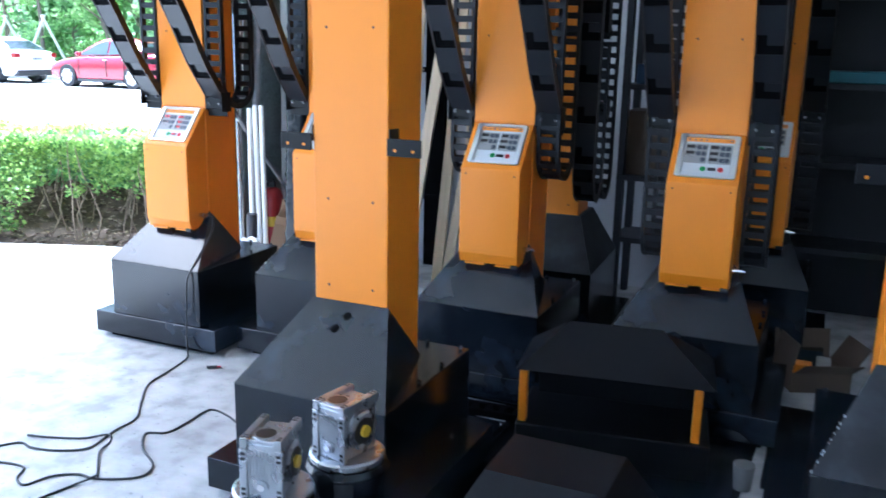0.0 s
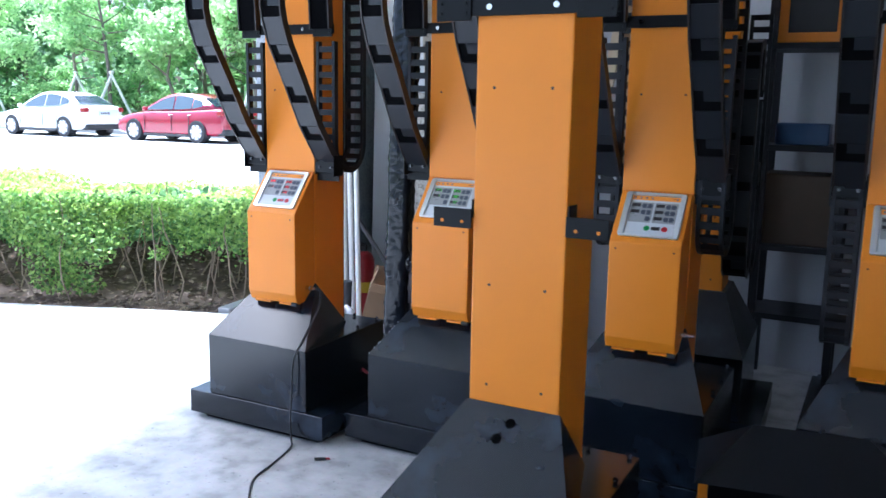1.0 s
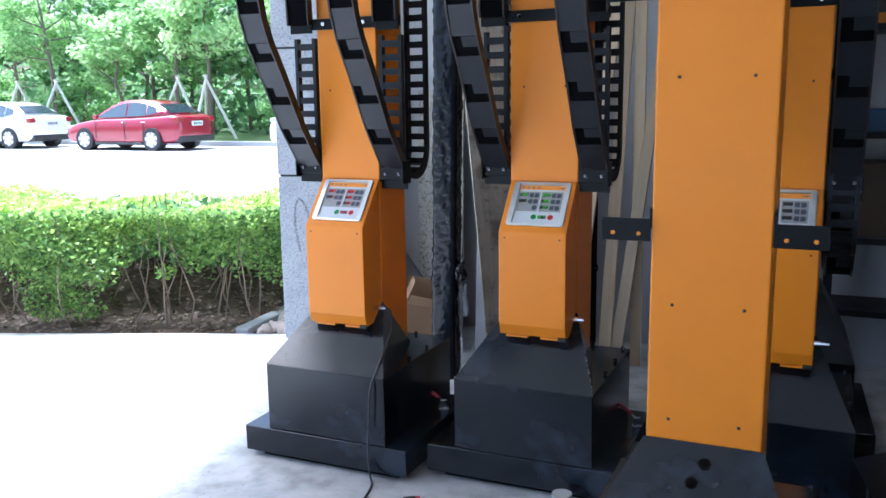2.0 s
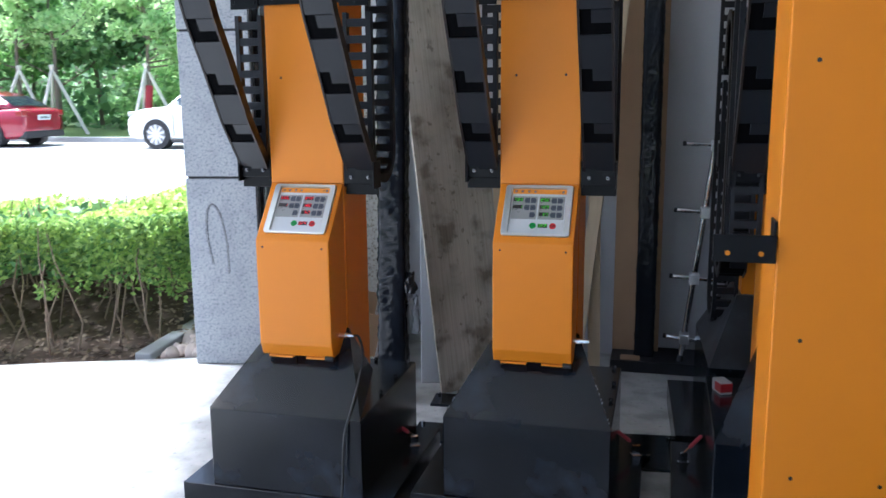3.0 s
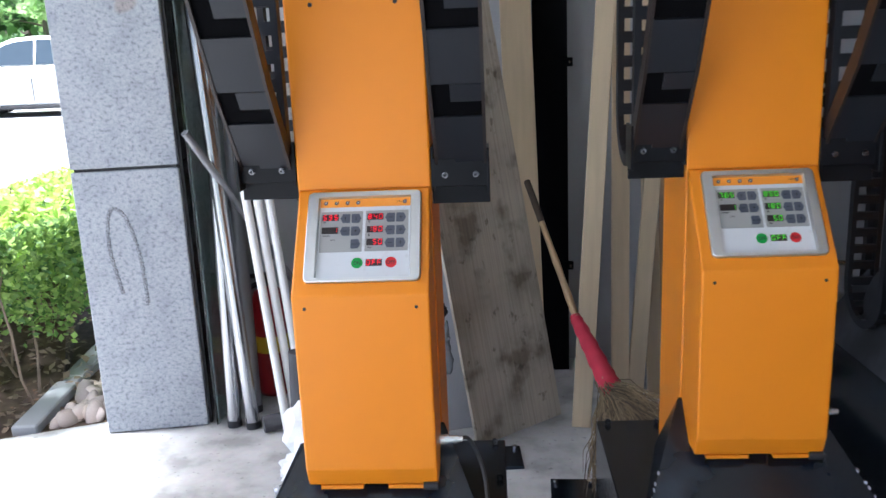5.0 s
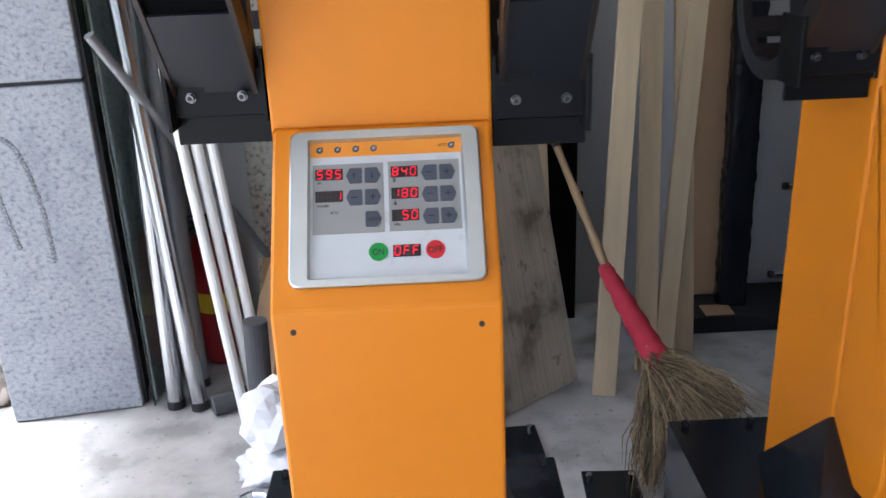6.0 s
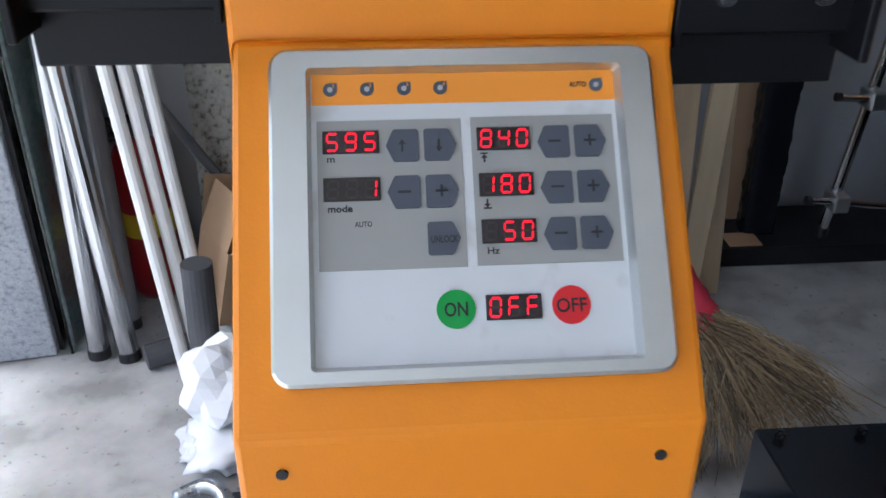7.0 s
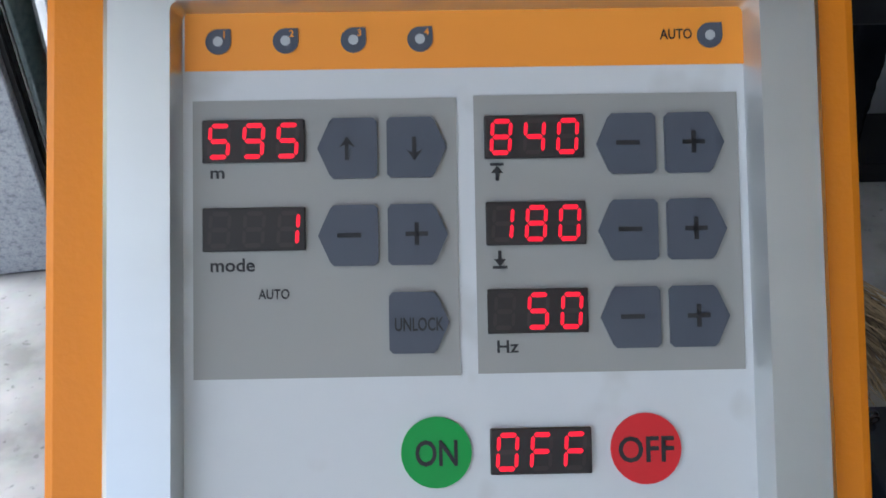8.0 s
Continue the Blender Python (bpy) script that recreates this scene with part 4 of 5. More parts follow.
    def arc(fx):
        for (xa, za), (xb, zb2) in zip(cab, cab[1:]):
            if xa <= fx <= xb:
                return za + (zb2 - za) * (fx - xa) / (xb - xa)
        return zb

    def under(x0, x1, lo0, lo1, inset=0.075):
        """A window outline between two uprights, following the roof line."""
        xs = [x0 + (x1 - x0) * k / 6 for k in range(7)]
        return [(x0, lo0)] + [(x, max(arc(x) - inset, lo0 + (lo1 - lo0) * k / 6 + 0.01)) for k, x in enumerate(xs)] + [(x1, lo1)]

    def pane(pts, name="side_window"):
        """A side window set 6 mm proud of the cabin's side, both sides."""
        for sgn in (-1, 1):
            b = bmesh.new()
            lo = [b.verts.new((fx * length, sgn * (W * (0.88 - 0.24 * (z - zb) / (h - zb)) + 0.008), z)) for fx, z in pts]
            hi = [b.verts.new((v.co.x, v.co.y - sgn * 0.03, v.co.z)) for v in lo]
            b.faces.new(lo)
            b.faces.new(hi[::-1])
            for i in range(len(lo)):
                b.faces.new((lo[i], lo[(i + 1) % len(lo)], hi[(i + 1) % len(hi)], hi[i]))
            part(name, b, CARGLASS, t, "tinted glass")
    zt = h - 0.09
    if suv:
        pane(under(-0.20, 0.06, zb + 0.04, zb + 0.04))
        pane(under(0.072, 0.27, zb + 0.04, zb + 0.05))
        pane(under(0.282, 0.42, zb + 0.05, zb + 0.12))
    else:
        pane(under(-0.19, 0.045, zb + 0.05, zb + 0.07))
        pane(under(0.055, 0.215, zb + 0.07, zb + 0.10))
        pane(under(0.222, 0.31, zb + 0.10, zb + 0.17))
    # Rear window and windscreen.
    for (xa, za), (xb, zb2) in ((cab[0], cab[2]), (cab[-1], cab[-3])):
        b = bmesh.new()
        s = 0.012 if xa > 0 else -0.012
        q = []
        for tt, wid in ((0.14, 0.62), (0.92, 0.50)):
            fx, z = xa + (xb - xa) * tt, za + (zb2 - za) * tt
            q.append([(fx * length + s, -wid, z + 0.03), (fx * length + s, wid, z + 0.03)])
        vs = [b.verts.new(p) for p in (q[0][0], q[0][1], q[1][1], q[1][0])]
        b.faces.new(vs)
        bmesh.ops.solidify(b, geom=b.faces[:], thickness=0.012)
        part("windscreen" if xa < 0 else "rear_window", b, CARGLASS, t, "tinted glass")
    for wx in (wf, wr):
        for sgn in (-1, 1):
            part("wheel_arch", tube([(wx, sgn * 0.60, wrad + 0.01), (wx, sgn * (W + 0.003), wrad + 0.01)], wrad + 0.010, 28), CARTRIM, t, "dark wheel arch")
            wh = part("wheel", tube([(wx, sgn * 0.68, wrad), (wx, sgn * (W + 0.012), wrad)], wrad, 28), TYRE, t, "black tyre")
            part("rim", tube([(wx, sgn * 0.75, wrad), (wx, sgn * (W + 0.016), wrad)], wrad * 0.69, 24), DULLTUBE, wh)
            b = bmesh.new()
            for k in range(7 if not suv else 10):
                a = 2 * math.pi * k / (7 if not suv else 10) + 0.3
                w2 = 0.045 if not suv else 0.028
                box(0.03, wrad * 0.68, -w2, w2, -0.006, 0.006, 0, b, m=Matrix.Translation((wx, sgn * (W + 0.02), wrad)) @ Matrix.Rotation(radians(90), 4, "X") @ Matrix.Rotation(a, 4, "Z"))
            tube([(wx, sgn * (W + 0.012), wrad), (wx, sgn * (W + 0.03), wrad)], 0.06, 14, b)
            part("spokes", b, SPOKE, wh, "silver alloy spokes")
    part("rear_bumper", box(length * 0.44, length * 0.505, -0.74, 0.74, 0.24, 0.42, 0.04, seg=2), CARTRIM, t, "dark lower bumper")
    part("sill", box(-length * 0.22, length * 0.20, -W * 0.985, W * 0.985, 0.17, 0.25, 0.02), CARTRIM, t)
    for sgn in (-1, 1):
        part("tail_lamp", box(length * 0.452, length * 0.497, sgn * 0.70 - 0.11, sgn * 0.70 + 0.11, 0.80 if not suv else 0.88, 0.95 if not suv else 1.03, 0.03, seg=2), TAILLAMP, t, "red tail lamp")
        part("head_lamp", box(-length * 0.487, -length * 0.43, sgn * 0.66 - 0.12, sgn * 0.66 + 0.12, 0.62 if not suv else 0.80, 0.73 if not suv else 0.92, 0.03, seg=2), LED, t, "clear head lamp")
        part("door_mirror", box(-length * 0.185, -length * 0.155, sgn * (W + 0.07) - 0.07, sgn * (W + 0.07) + 0.07, zb + 0.02, zb + 0.14, 0.03, seg=2), paint, t)
        for dx in (0.03, 0.20):
            part("door_handle", box(length * dx, length * dx + 0.17, sgn * (W * 0.985) - 0.012, sgn * (W * 0.985) + 0.012, 0.80, 0.825, 0.006), CHROME if not suv else paint, t)
        for dx in (-0.20, 0.055, 0.215):
            part("door_gap", box(length * dx, length * dx + 0.012, sgn * W - 0.008, sgn * W + 0.003, 0.32, 0.88), CARTRIM, t)
    part("number_plate", box(length * 0.497, length * 0.507, -0.22, 0.22, 0.70, 0.83, 0.004), PLATE, t, "pale plate with plain bars")
    b = bmesh.new()
    for k in range(5):
        box(length * 0.507, length * 0.5085, -0.17 + k * 0.072, -0.13 + k * 0.072, 0.735, 0.80, 0, b)
    part("plate_bars", b, INK, t)
    return t


def on_road(x, y, yaw=0.0):
    return pose(x, y, 0.10, 0, 0, yaw)


car("sedan", "red parked sedan seen from behind its flank", on_road(-19.76, 20.25), CARRED, 4.32, 1.45)
car("sedan", "white parked sedan behind the red one", on_road(-25.49, 20.25), CARWHITE, 4.32, 1.45)
car("suv", "white parked SUV with bright alloy wheels", on_road(-12.32, 20.3), CARWHITE, 4.6, 1.66, True)


def tree(m, label, height, crown, trunk_r, material, seed, n=3500, leaf=0.10, lean=0.0, clear=0.45, stakes=False, group="roadside trees", band=False):
    r = np.random.default_rng(seed)
    t = thing("tree", label, "tree", m, group)
    pts = [Vector((0, 0, -0.1))]
    for k in range(1, 7):
        pts.append(Vector((lean * k / 6 * height * 0.5 + r.normal(0, 0.05), r.normal(0, 0.05), height * 0.85 * k / 6)))
    bm = tube(smoothpath(pts, 3), [trunk_r * (1 - 0.8 * i / 18) for i in range(19)], 8)
    tips = []
    for k in range(16):
        f = r.uniform(clear, 0.98)
        base = pts[min(int(f * 6), 5)].lerp(pts[min(int(f * 6) + 1, 6)], f * 6 % 1)
        a = r.uniform(0, 6.283)
        ln = crown * r.uniform(0.5, 1.0) * (1.15 - 0.5 * f)
        tip = base + Vector((math.cos(a) * ln, math.sin(a) * ln, ln * r.uniform(0.25, 0.9)))
        mid = base.lerp(tip, 0.5) + Vector((0, 0, -0.08 * ln))
        tube([base, mid, tip], [trunk_r * 0.38, trunk_r * 0.24, trunk_r * 0.08], 5, bm)
        tips += [tip, mid.lerp(tip, 0.5)]
    part("trunk", bm, BARK, t, "bark-covered trunk and limbs")
    if band:
        part("trunk_wrap", tube([pts[1] * 0.5, pts[1] * 0.75 + pts[2] * 0.25, pts[2]], trunk_r * 1.25, 10), REDGRIP, t, "faded red cloth round the trunk")
    tips.append(pts[-1] + Vector((0, 0, 0.25)))
    c = np.array([tuple(p) for p in tips])
    idx = r.integers(0, len(c), n)
    clump = r.uniform(0.5, 1.25, len(c))
    off = r.normal(size=(n, 3))
    off /= np.linalg.norm(off, axis=1)[:, None]
    off *= (r.uniform(0.15, 1, n) ** 0.5 * crown * 0.36 * clump[idx])[:, None]
    off[:, 2] *= 0.62
    ob = new("crown", leaves("crown", c[idx] + off, leaf, material, r, 0.25))
    ob.parent = t
    tagged(ob, "airy crown of green leaves")
    if stakes:
        for k in range(3):
            a = 2.1 * k + r.uniform(0, 0.6)
            part("stake", tube([(math.cos(a) * 0.95, math.sin(a) * 0.95, -0.05), (math.cos(a + 0.1) * -0.06, math.sin(a) * -0.06, 2.12)], 0.052, 7), STAKE, t, "slanted wooden support pole")
    return t


def along_road(d, off):
    """A place d metres along the road from the red car and off metres past the kerb."""
    v = ROADM @ Vector((d, 1.9 + off, 0.22))
    return pose(v.x, v.y, v.z)


for i, (d, off, h, cr, mt, st, ln) in enumerate(((-9.2, 1.5, 6.4, 2.0, LEAF_LIGHT, True, 0.02), (-6.9, 1.2, 7.5, 1.9, LEAF_TREE, True, -0.14), (-4.3, 1.6, 4.6, 1.5, LEAF_LIGHT, False, 0.0), (-1.5, 1.4, 5.4, 1.6, LEAF_TREE, True, 0.0),
        (-0.15, 1.2, 6.2, 2.0, LEAF_LIGHT, True, 0.05), (3.1, 1.2, 5.2, 1.5, LEAF_LIGHT, True, 0.05), (6.4, 1.4, 4.6, 1.4, LEAF_LIGHT, True, 0.1), (10.3, 1.2, 6.0, 1.9, LEAF_TREE, True, 0.0), (-14.4, 1.4, 6.6, 2.2, LEAF_LIGHT, True, 0.0), (-19.0, 1.4, 6.0, 2.0, LEAF_TREE, True, 0.0), (15.0, 1.4, 6.0, 2.0, LEAF_TREE, True, 0.0))):
    band = i == 5
    tree(along_road(d, off), "young roadside tree propped with slanted poles", h, cr, 0.09, mt, 40 + i, 4200, 0.10, ln, 0.42, st, band=band)
for i, (d, off) in enumerate(((-7.0, 2.6), (-12.0, 2.4), (2.4, 2.8))):
    tree(along_road(d, off), "round bushy shrub at the wood's edge", 2.2, 1.5, 0.05, LEAF_TREE, 70 + i, 2600, 0.09, 0, 0.1, False, "shrubs")
k = 0
for d in range(-44, 44, 4):
    for off, h in ((5.5, 6.6), (9.5, 8.2)):
        rr = np.random.default_rng(200 + k)
        tree(along_road(d + rr.uniform(-1.5, 1.5), off + rr.uniform(-1.3, 1.3)), "slender tree in the green roadside wood", h * rr.uniform(0.85, 1.2), 2.7, 0.10, LEAF_SHADE if k % 3 else LEAF_TREE, 300 + k, 2600, 0.17, rr.normal(0, 0.04), 0.22, False, "roadside wood")
        k += 1

# Undergrowth and the leafy depth of the wood behind, in the shade-dark green.
n = 30000
xx = rng.uniform(-70, 70, n)
yy = 2.36 + rng.uniform(4, 22, n)
zz = np.abs(rng.normal(0, 1.0, n)) + 0.25
pts = np.stack([xx, yy, zz], 1)
under = new("undergrowth", leaves("undergrowth", pts, 0.22, LEAF_SHADE, rng, 0.2))
under.matrix_basis = ROADM
tagged(under, "dark leafy undergrowth between the trunks of the wood", "undergrowth", kind="stuff")
n = 22000
xx = rng.uniform(-95, 95, n)
yy = 2.36 + rng.uniform(15, 30, n)
zz = rng.uniform(0.0, 1.0, n) ** 1.5 * 7.5 + 0.3
far = new("far_wood", leaves("far_wood", np.stack([xx, yy, zz], 1), 0.38, LEAF_SHADE, rng, 0.2))
far.matrix_basis = ROADM
tagged(far, "distant green wood closing the view", "wood", kind="stuff")


# ---- clutter along the back wall ----
def lean_bar(name, label, category, p0, p1, r, material, seg=14, cap=None, group=""):
    t = thing(name, label, category, pose(*p0), group)
    a, b = Vector((0, 0, 0)), Vector(p1) - Vector(p0)
    part("tube", tube([a, b], r, seg), material, t, smooth=False)
    if cap:
        d = b.normalized()
        part("end_cap", tube([a - d * 0.004, a + d * 0.022], r * 1.06, seg), INK, t, "black plastic end cap")
    return t


def plank(label, p0, up, right, w, h, th, material, name="plank", group="planks against the wall", category="plank"):
    """A board standing on its lower edge: corner p0, height along up, width along right."""
    u, r = Vector(up).normalized(), Vector(right).normalized()
    r = (r - u * r.dot(u)).normalized()
    n = r.cross(u)
    m = Matrix((r, n, u)).transposed().to_4x4()
    m.translation = Vector(p0)
    return solid(name, box(0, w, 0, th, 0, h, min(0.002, th / 4)), material, label, category, group=group, m=m)


GLASS = bpy.data.materials.new("green_edged_glass")
GLASS.use_nodes = True
gb = GLASS.node_tree.nodes["Principled BSDF"]
gb.inputs["Base Color"].default_value = (0.75, 0.88, 0.82, 1)
gb.inputs["Transmission Weight"].default_value = 1.0
gb.inputs["Roughness"].default_value = 0.04
gb.inputs["IOR"].default_value = 1.5

plank("upright grey panel leaning beside the granite pillar", (-3.618, 4.800, 0.0), (-0.006, 0.03, 1), (0.12, 0.99, 0), 0.55, 2.1, 0.012, GRANITE, "leaning_slab", "", "slab")
plank("thin greenish glass sheet stood on edge by the pillar", (-3.603, 4.762, 0.0), (-0.006, 0.03, 1), (0.10, 0.99, 0), 0.56, 2.15, 0.008, GLASS, "glass_sheet", "", "glass sheet")
for p0, p1 in (((-3.527, 4.750, 0.004), (-3.530, 4.90, 1.62)), ((-3.449, 4.734, 0.004), (-3.570, 4.89, 1.62)), ((-3.48, 4.88, 0.004), (-3.535, 5.10, 1.6))):
    lean_bar("metal_tube", "shiny aluminium tube with a black end cap, leaning", "tube", p0, p1, 0.026, TUBEALU if p0[1] < 4.8 else DULLTUBE, 18, True, "aluminium tubes")
for p0, p1 in (((-3.292, 4.645, 0.0), (-3.435, 4.835, 1.02)), ((-3.262, 4.68, 0.0), (-3.400, 4.85, 1.04)), ((-3.230, 4.70, 0.0), (-3.357, 4.86, 1.04))):
    lean_bar("plastic_tube", "slim white plastic tube leaning among metal tubes", "tube", p0, p1, 0.0165, WHITETUBE, 12, False, "white tubes")
lean_bar("grey_tube", "long dull grey tube slanting across the corner", "tube", (-3.150, 5.345, 0.0), (-3.575, 4.705, 1.13), 0.0145, DULLTUBE, 14, True)
lean_bar("foam_roll", "dark grey foam roll standing on the floor", "foam roll", (-3.213, 4.515, 0.0), (-3.201, 4.521, 0.385), 0.033, FOAM, 20)
lean_bar("foam_piece", "short dark foam offcut lying on the floor", "foam", (-3.397, 4.690, 0.032), (-3.290, 4.742, 0.034), 0.032, FOAM, 16)


def lump(name, label, category, centre, size, material, seed, rough=0.25, sub=3, soft=True):
    """A crumpled, folded bag-like form."""
    bm = bmesh.new()
    bmesh.ops.create_icosphere(bm, subdivisions=sub, radius=1.0)
    noise.seed_set(seed)
    for v in bm.verts:
        n1 = noise.noise(v.co * 1.7 + Vector((seed, 0, 0)))
        n2 = abs(noise.noise(v.co * 4.0 + Vector((0, seed, 0))))
        v.co *= 1 + rough * (n1 + 0.9 * n2)
        v.co = Vector((v.co.x * size[0], v.co.y * size[1], max(v.co.z, -0.86) * size[2]))
    lo = min(v.co.z for v in bm.verts)
    for v in bm.verts:
        v.co.z -= lo
    return solid(name, bm, material, label, category, m=pose(*centre), smooth=soft)


lump("plastic_bag", "crumpled bright white bag beside a foam roll", "bag", (-3.165, 4.435, 0.055), (0.092, 0.064, 0.098), PAPER, 3, 0.36, 3, False)
CLEAR = mat("clear_crumpled_film", (0.75, 0.77, 0.80), 0.12, 0, 14, 0.1, 0.6, 40)
lump("clear_film", "crumpled clear plastic film on the floor", "plastic film", (-3.145, 4.40, 0.0), (0.10, 0.10, 0.033), CLEAR, 9, 0.5, 4)
bent = solid("pipe_fitting", tube(smoothpath([(-3.24, 4.22, 0.02), (-3.19, 4.24, 0.03), (-3.15, 4.22, 0.035), (-3.12, 4.17, 0.02)], 5), 0.016, 12), GEARALU, "short bent grey metal pipe fitting on the floor", "fitting", smooth=True)


def extinguisher(m):
    t = thing("fire_extinguisher", "red fire extinguisher with a yellow label", "extinguisher", m)
    part("cylinder", tube([(0, 0, 0), (0, 0, 0.02), (0, 0, 0.40), (0, 0, 0.44), (0, 0, 0.46)], [0.066, 0.072, 0.072, 0.055, 0.025], 24), EXTRED, t, smooth=True)
    part("label_band", tube([(0, 0, 0.19), (0, 0, 0.26)], 0.0728, 24, cap=False), YELLOW, t, "yellow label")
    part("valve", box(-0.02, 0.02, -0.02, 0.02, 0.46, 0.50, 0.004), INK, t)
    part("handle", box(-0.012, 0.10, -0.012, 0.012, 0.50, 0.515, 0.004), INK, t)
    part("hose", tube(smoothpath([(0.02, 0, 0.48), (0.09, 0.01, 0.44), (0.095, 0, 0.30), (0.085, 0, 0.16)], 5), 0.011, 8), INK, t, smooth=True)
    return t


extinguisher(pose(-3.445, 5.085, 0, 0, 0, 200))


def open_box(m, w, d, h, label, material=CARD, name="cardboard_box"):
    """A cardboard box with thin walls and four open flaps."""
    t = thing(name, label, "box", m)
    e = 0.004
    for x0, x1, y0, y1 in ((-w / 2, w / 2, -d / 2, -d / 2 + e), (-w / 2, w / 2, d / 2 - e, d / 2), (-w / 2, -w / 2 + e, -d / 2 + e, d / 2 - e), (w / 2 - e, w / 2, -d / 2 + e, d / 2 - e)):
        part("side", box(x0, x1, y0, y1, 0, h), material, t)
    part("bottom", box(-w / 2 + e, w / 2 - e, -d / 2 + e, d / 2 - e, 0, e), material, t)
    for k, (cx, cy, ww, a) in enumerate(((0, -d / 2, w, 0), (w / 2, 0, d, 90), (0, d / 2, w, 180), (-w / 2, 0, d, 270))):
        f = pose(cx, cy, h, 0, 0, a) @ pose(0, 0, 0, -(35 + 22 * k), 0, 0)
        part("flap", box(-ww / 2 + 0.004, ww / 2 - 0.004, -0.13, 0, -0.003, 0.0, 0, m=f), material, t, "open cardboard flap")
    return t


solid("foam_sheet", box(-0.17, 0.17, -0.15, 0.15, 0, 0.075, 0.004), PAPER, "thick white foam sheet lying under a cardboard box", "foam sheet", m=pose(-3.09, 4.90, 0, 0, 0, 25))
open_box(pose(-3.165, 4.83, 0.083, 0, 14, 30), 0.22, 0.18, 0.19, "open brown cardboard box beside the extinguisher")
plank("smooth white sheet standing on the back wall", (-3.52, 5.30, 0.0), (0, 0.03, 1), (1, 0, 0), 0.40, 2.3, 0.012, SHEET, "white_sheet", "", "sheet")
plank("speckled off-white stone slab leaning on the back wall", (-3.325, 5.20, 0), (0.0, 0.05, 1), (1, 0, 0), 0.30, 1.5, 0.02, TERRAZZO, "stone_strip", "", "stone strip")


def wrapped_post(p0, p1, r, label, seed):
    """A post swathed in shiny black stretch film, with folds."""
    bm = bmesh.new()
    a, b = Vector((0, 0, 0)), Vector(p1) - Vector(p0)
    n, seg = 260, 36
    rows = []
    for i in range(n + 1):
        f = i / n
        c = a.lerp(b, f)
        ring = []
        for k in range(seg):
            t = 2 * math.pi * k / seg
            sq = (math.cos(t) ** 6 + math.sin(t) ** 6) ** (-1 / 6)
            rr = r * sq * (1 + 0.07 * noise.noise(Vector((math.cos(t) * 1.6 + seed, math.sin(t) * 1.6, f * 14 + 0.8 * t))) + 0.17 * abs(noise.noise(Vector((math.cos(t) * 2.4, math.sin(t) * 2.4 + seed, f * 60 + 5 * math.sin(t + seed))))))
            ring.append(bm.verts.new(c + Vector((math.cos(t) * rr, math.sin(t) * rr * 0.8, 0))))
        rows.append(ring)
    for r0, r1 in zip(rows, rows[1:]):
        for k in range(seg):
            bm.faces.new((r0[k], r0[(k + 1) % seg], r1[(k + 1) % seg], r1[k]))
    bm.faces.new(rows[0][::-1])
    bm.faces.new(rows[-1])
    return solid("wrapped_post", bm, WRAP, label, "post", smooth=True, group="wrapped posts", m=pose(*p0))


wrapped_post((-2.790, 4.41, 0.0), (-2.790, 4.52, 2.3), 0.064, "post wrapped in creased shiny black stretch film", 2)
wrapped_post((-1.662, 5.20, 0.062), (-1.668, 5.25, 2.3), 0.048, "second post wrapped in shiny black stretch film", 5)

plank("white melamine board behind the stained plywood", (-2.735, 4.68, 0.0), (-0.05, 0.20, 1), (0.93, 0.35, 0), 0.30, 2.2, 0.016, WALLPAINT, "white_board", "", "board")
plank("dirty stained plywood board leaning on the wall", (-2.600, 4.553, 0.0), (-0.152, 0.150, 1), (0.805, 0.593, 0), 0.39, 2.35, 0.016, OLDBOARD, "plywood_board", "", "board")
nails = bpy.context.scene.objects["plywood_board"]
for x, z in ((0.03, 0.17), (0.02, 0.09), (0.22, 0.06), (0.33, 0.06), (0.19, 0.21), (0.30, 0.30), (0.16, 0.28), (0.29, 0.42), (0.20, 0.37), (0.13, 0.50), (0.24, 0.50), (0.06, 0.45), (0.35, 0.22), (0.28, 0.9), (0.12, 1.05), (0.24, 1.3), (0.08, 1.45)):
    part("nail_head", tube([(x, 0.0005, z), (x, -0.0015, z)], 0.005, 8), INK, nails)
plank("pale wood board behind the stained plywood", (-2.44, 5.00, 0.0), (-0.02, 0.15, 1), (1, 0.1, 0), 0.12, 2.4, 0.018, PLY)


def steel_post(x, y, w, label):
    """A black folded steel channel with a bracket half way up."""
    t = thing("steel_post", label, "post", pose(x, y, 0), "steel posts")
    prof = [(-w / 2, 0.0), (w / 2, 0.0), (w / 2, 0.05), (w / 2 - 0.004, 0.05), (w / 2 - 0.004, 0.004), (-w / 2 + 0.004, 0.004), (-w / 2 + 0.004, 0.05), (-w / 2, 0.05)]
    part("channel", prism(prof, 0, 2.6, "z"), CHAIN, t)
    for z in (0.45, 1.28):
        part("lug", box(-w / 2 - 0.02, w / 2 + 0.02, -0.012, -0.001, z, z + 0.035, 0.002), CHAIN, t)
        for sx in (-1, 1):
            part("bolt", tube([(sx * (w / 2 + 0.008), -0.012, z + 0.017), (sx * (w / 2 + 0.008), -0.018, z + 0.017)], 0.006, 8), CHROME, t)
    return t


steel_post(-2.275, 5.25, 0.135, "black steel channel post standing by the boards")
knotty = plank("knotty pale softwood plank leaning on the wall", (-2.248, 4.710, 0.0), (0.064, 0.150, 0.815), (1, 0.0, 0), 0.068, 2.2, 0.022, PLY)
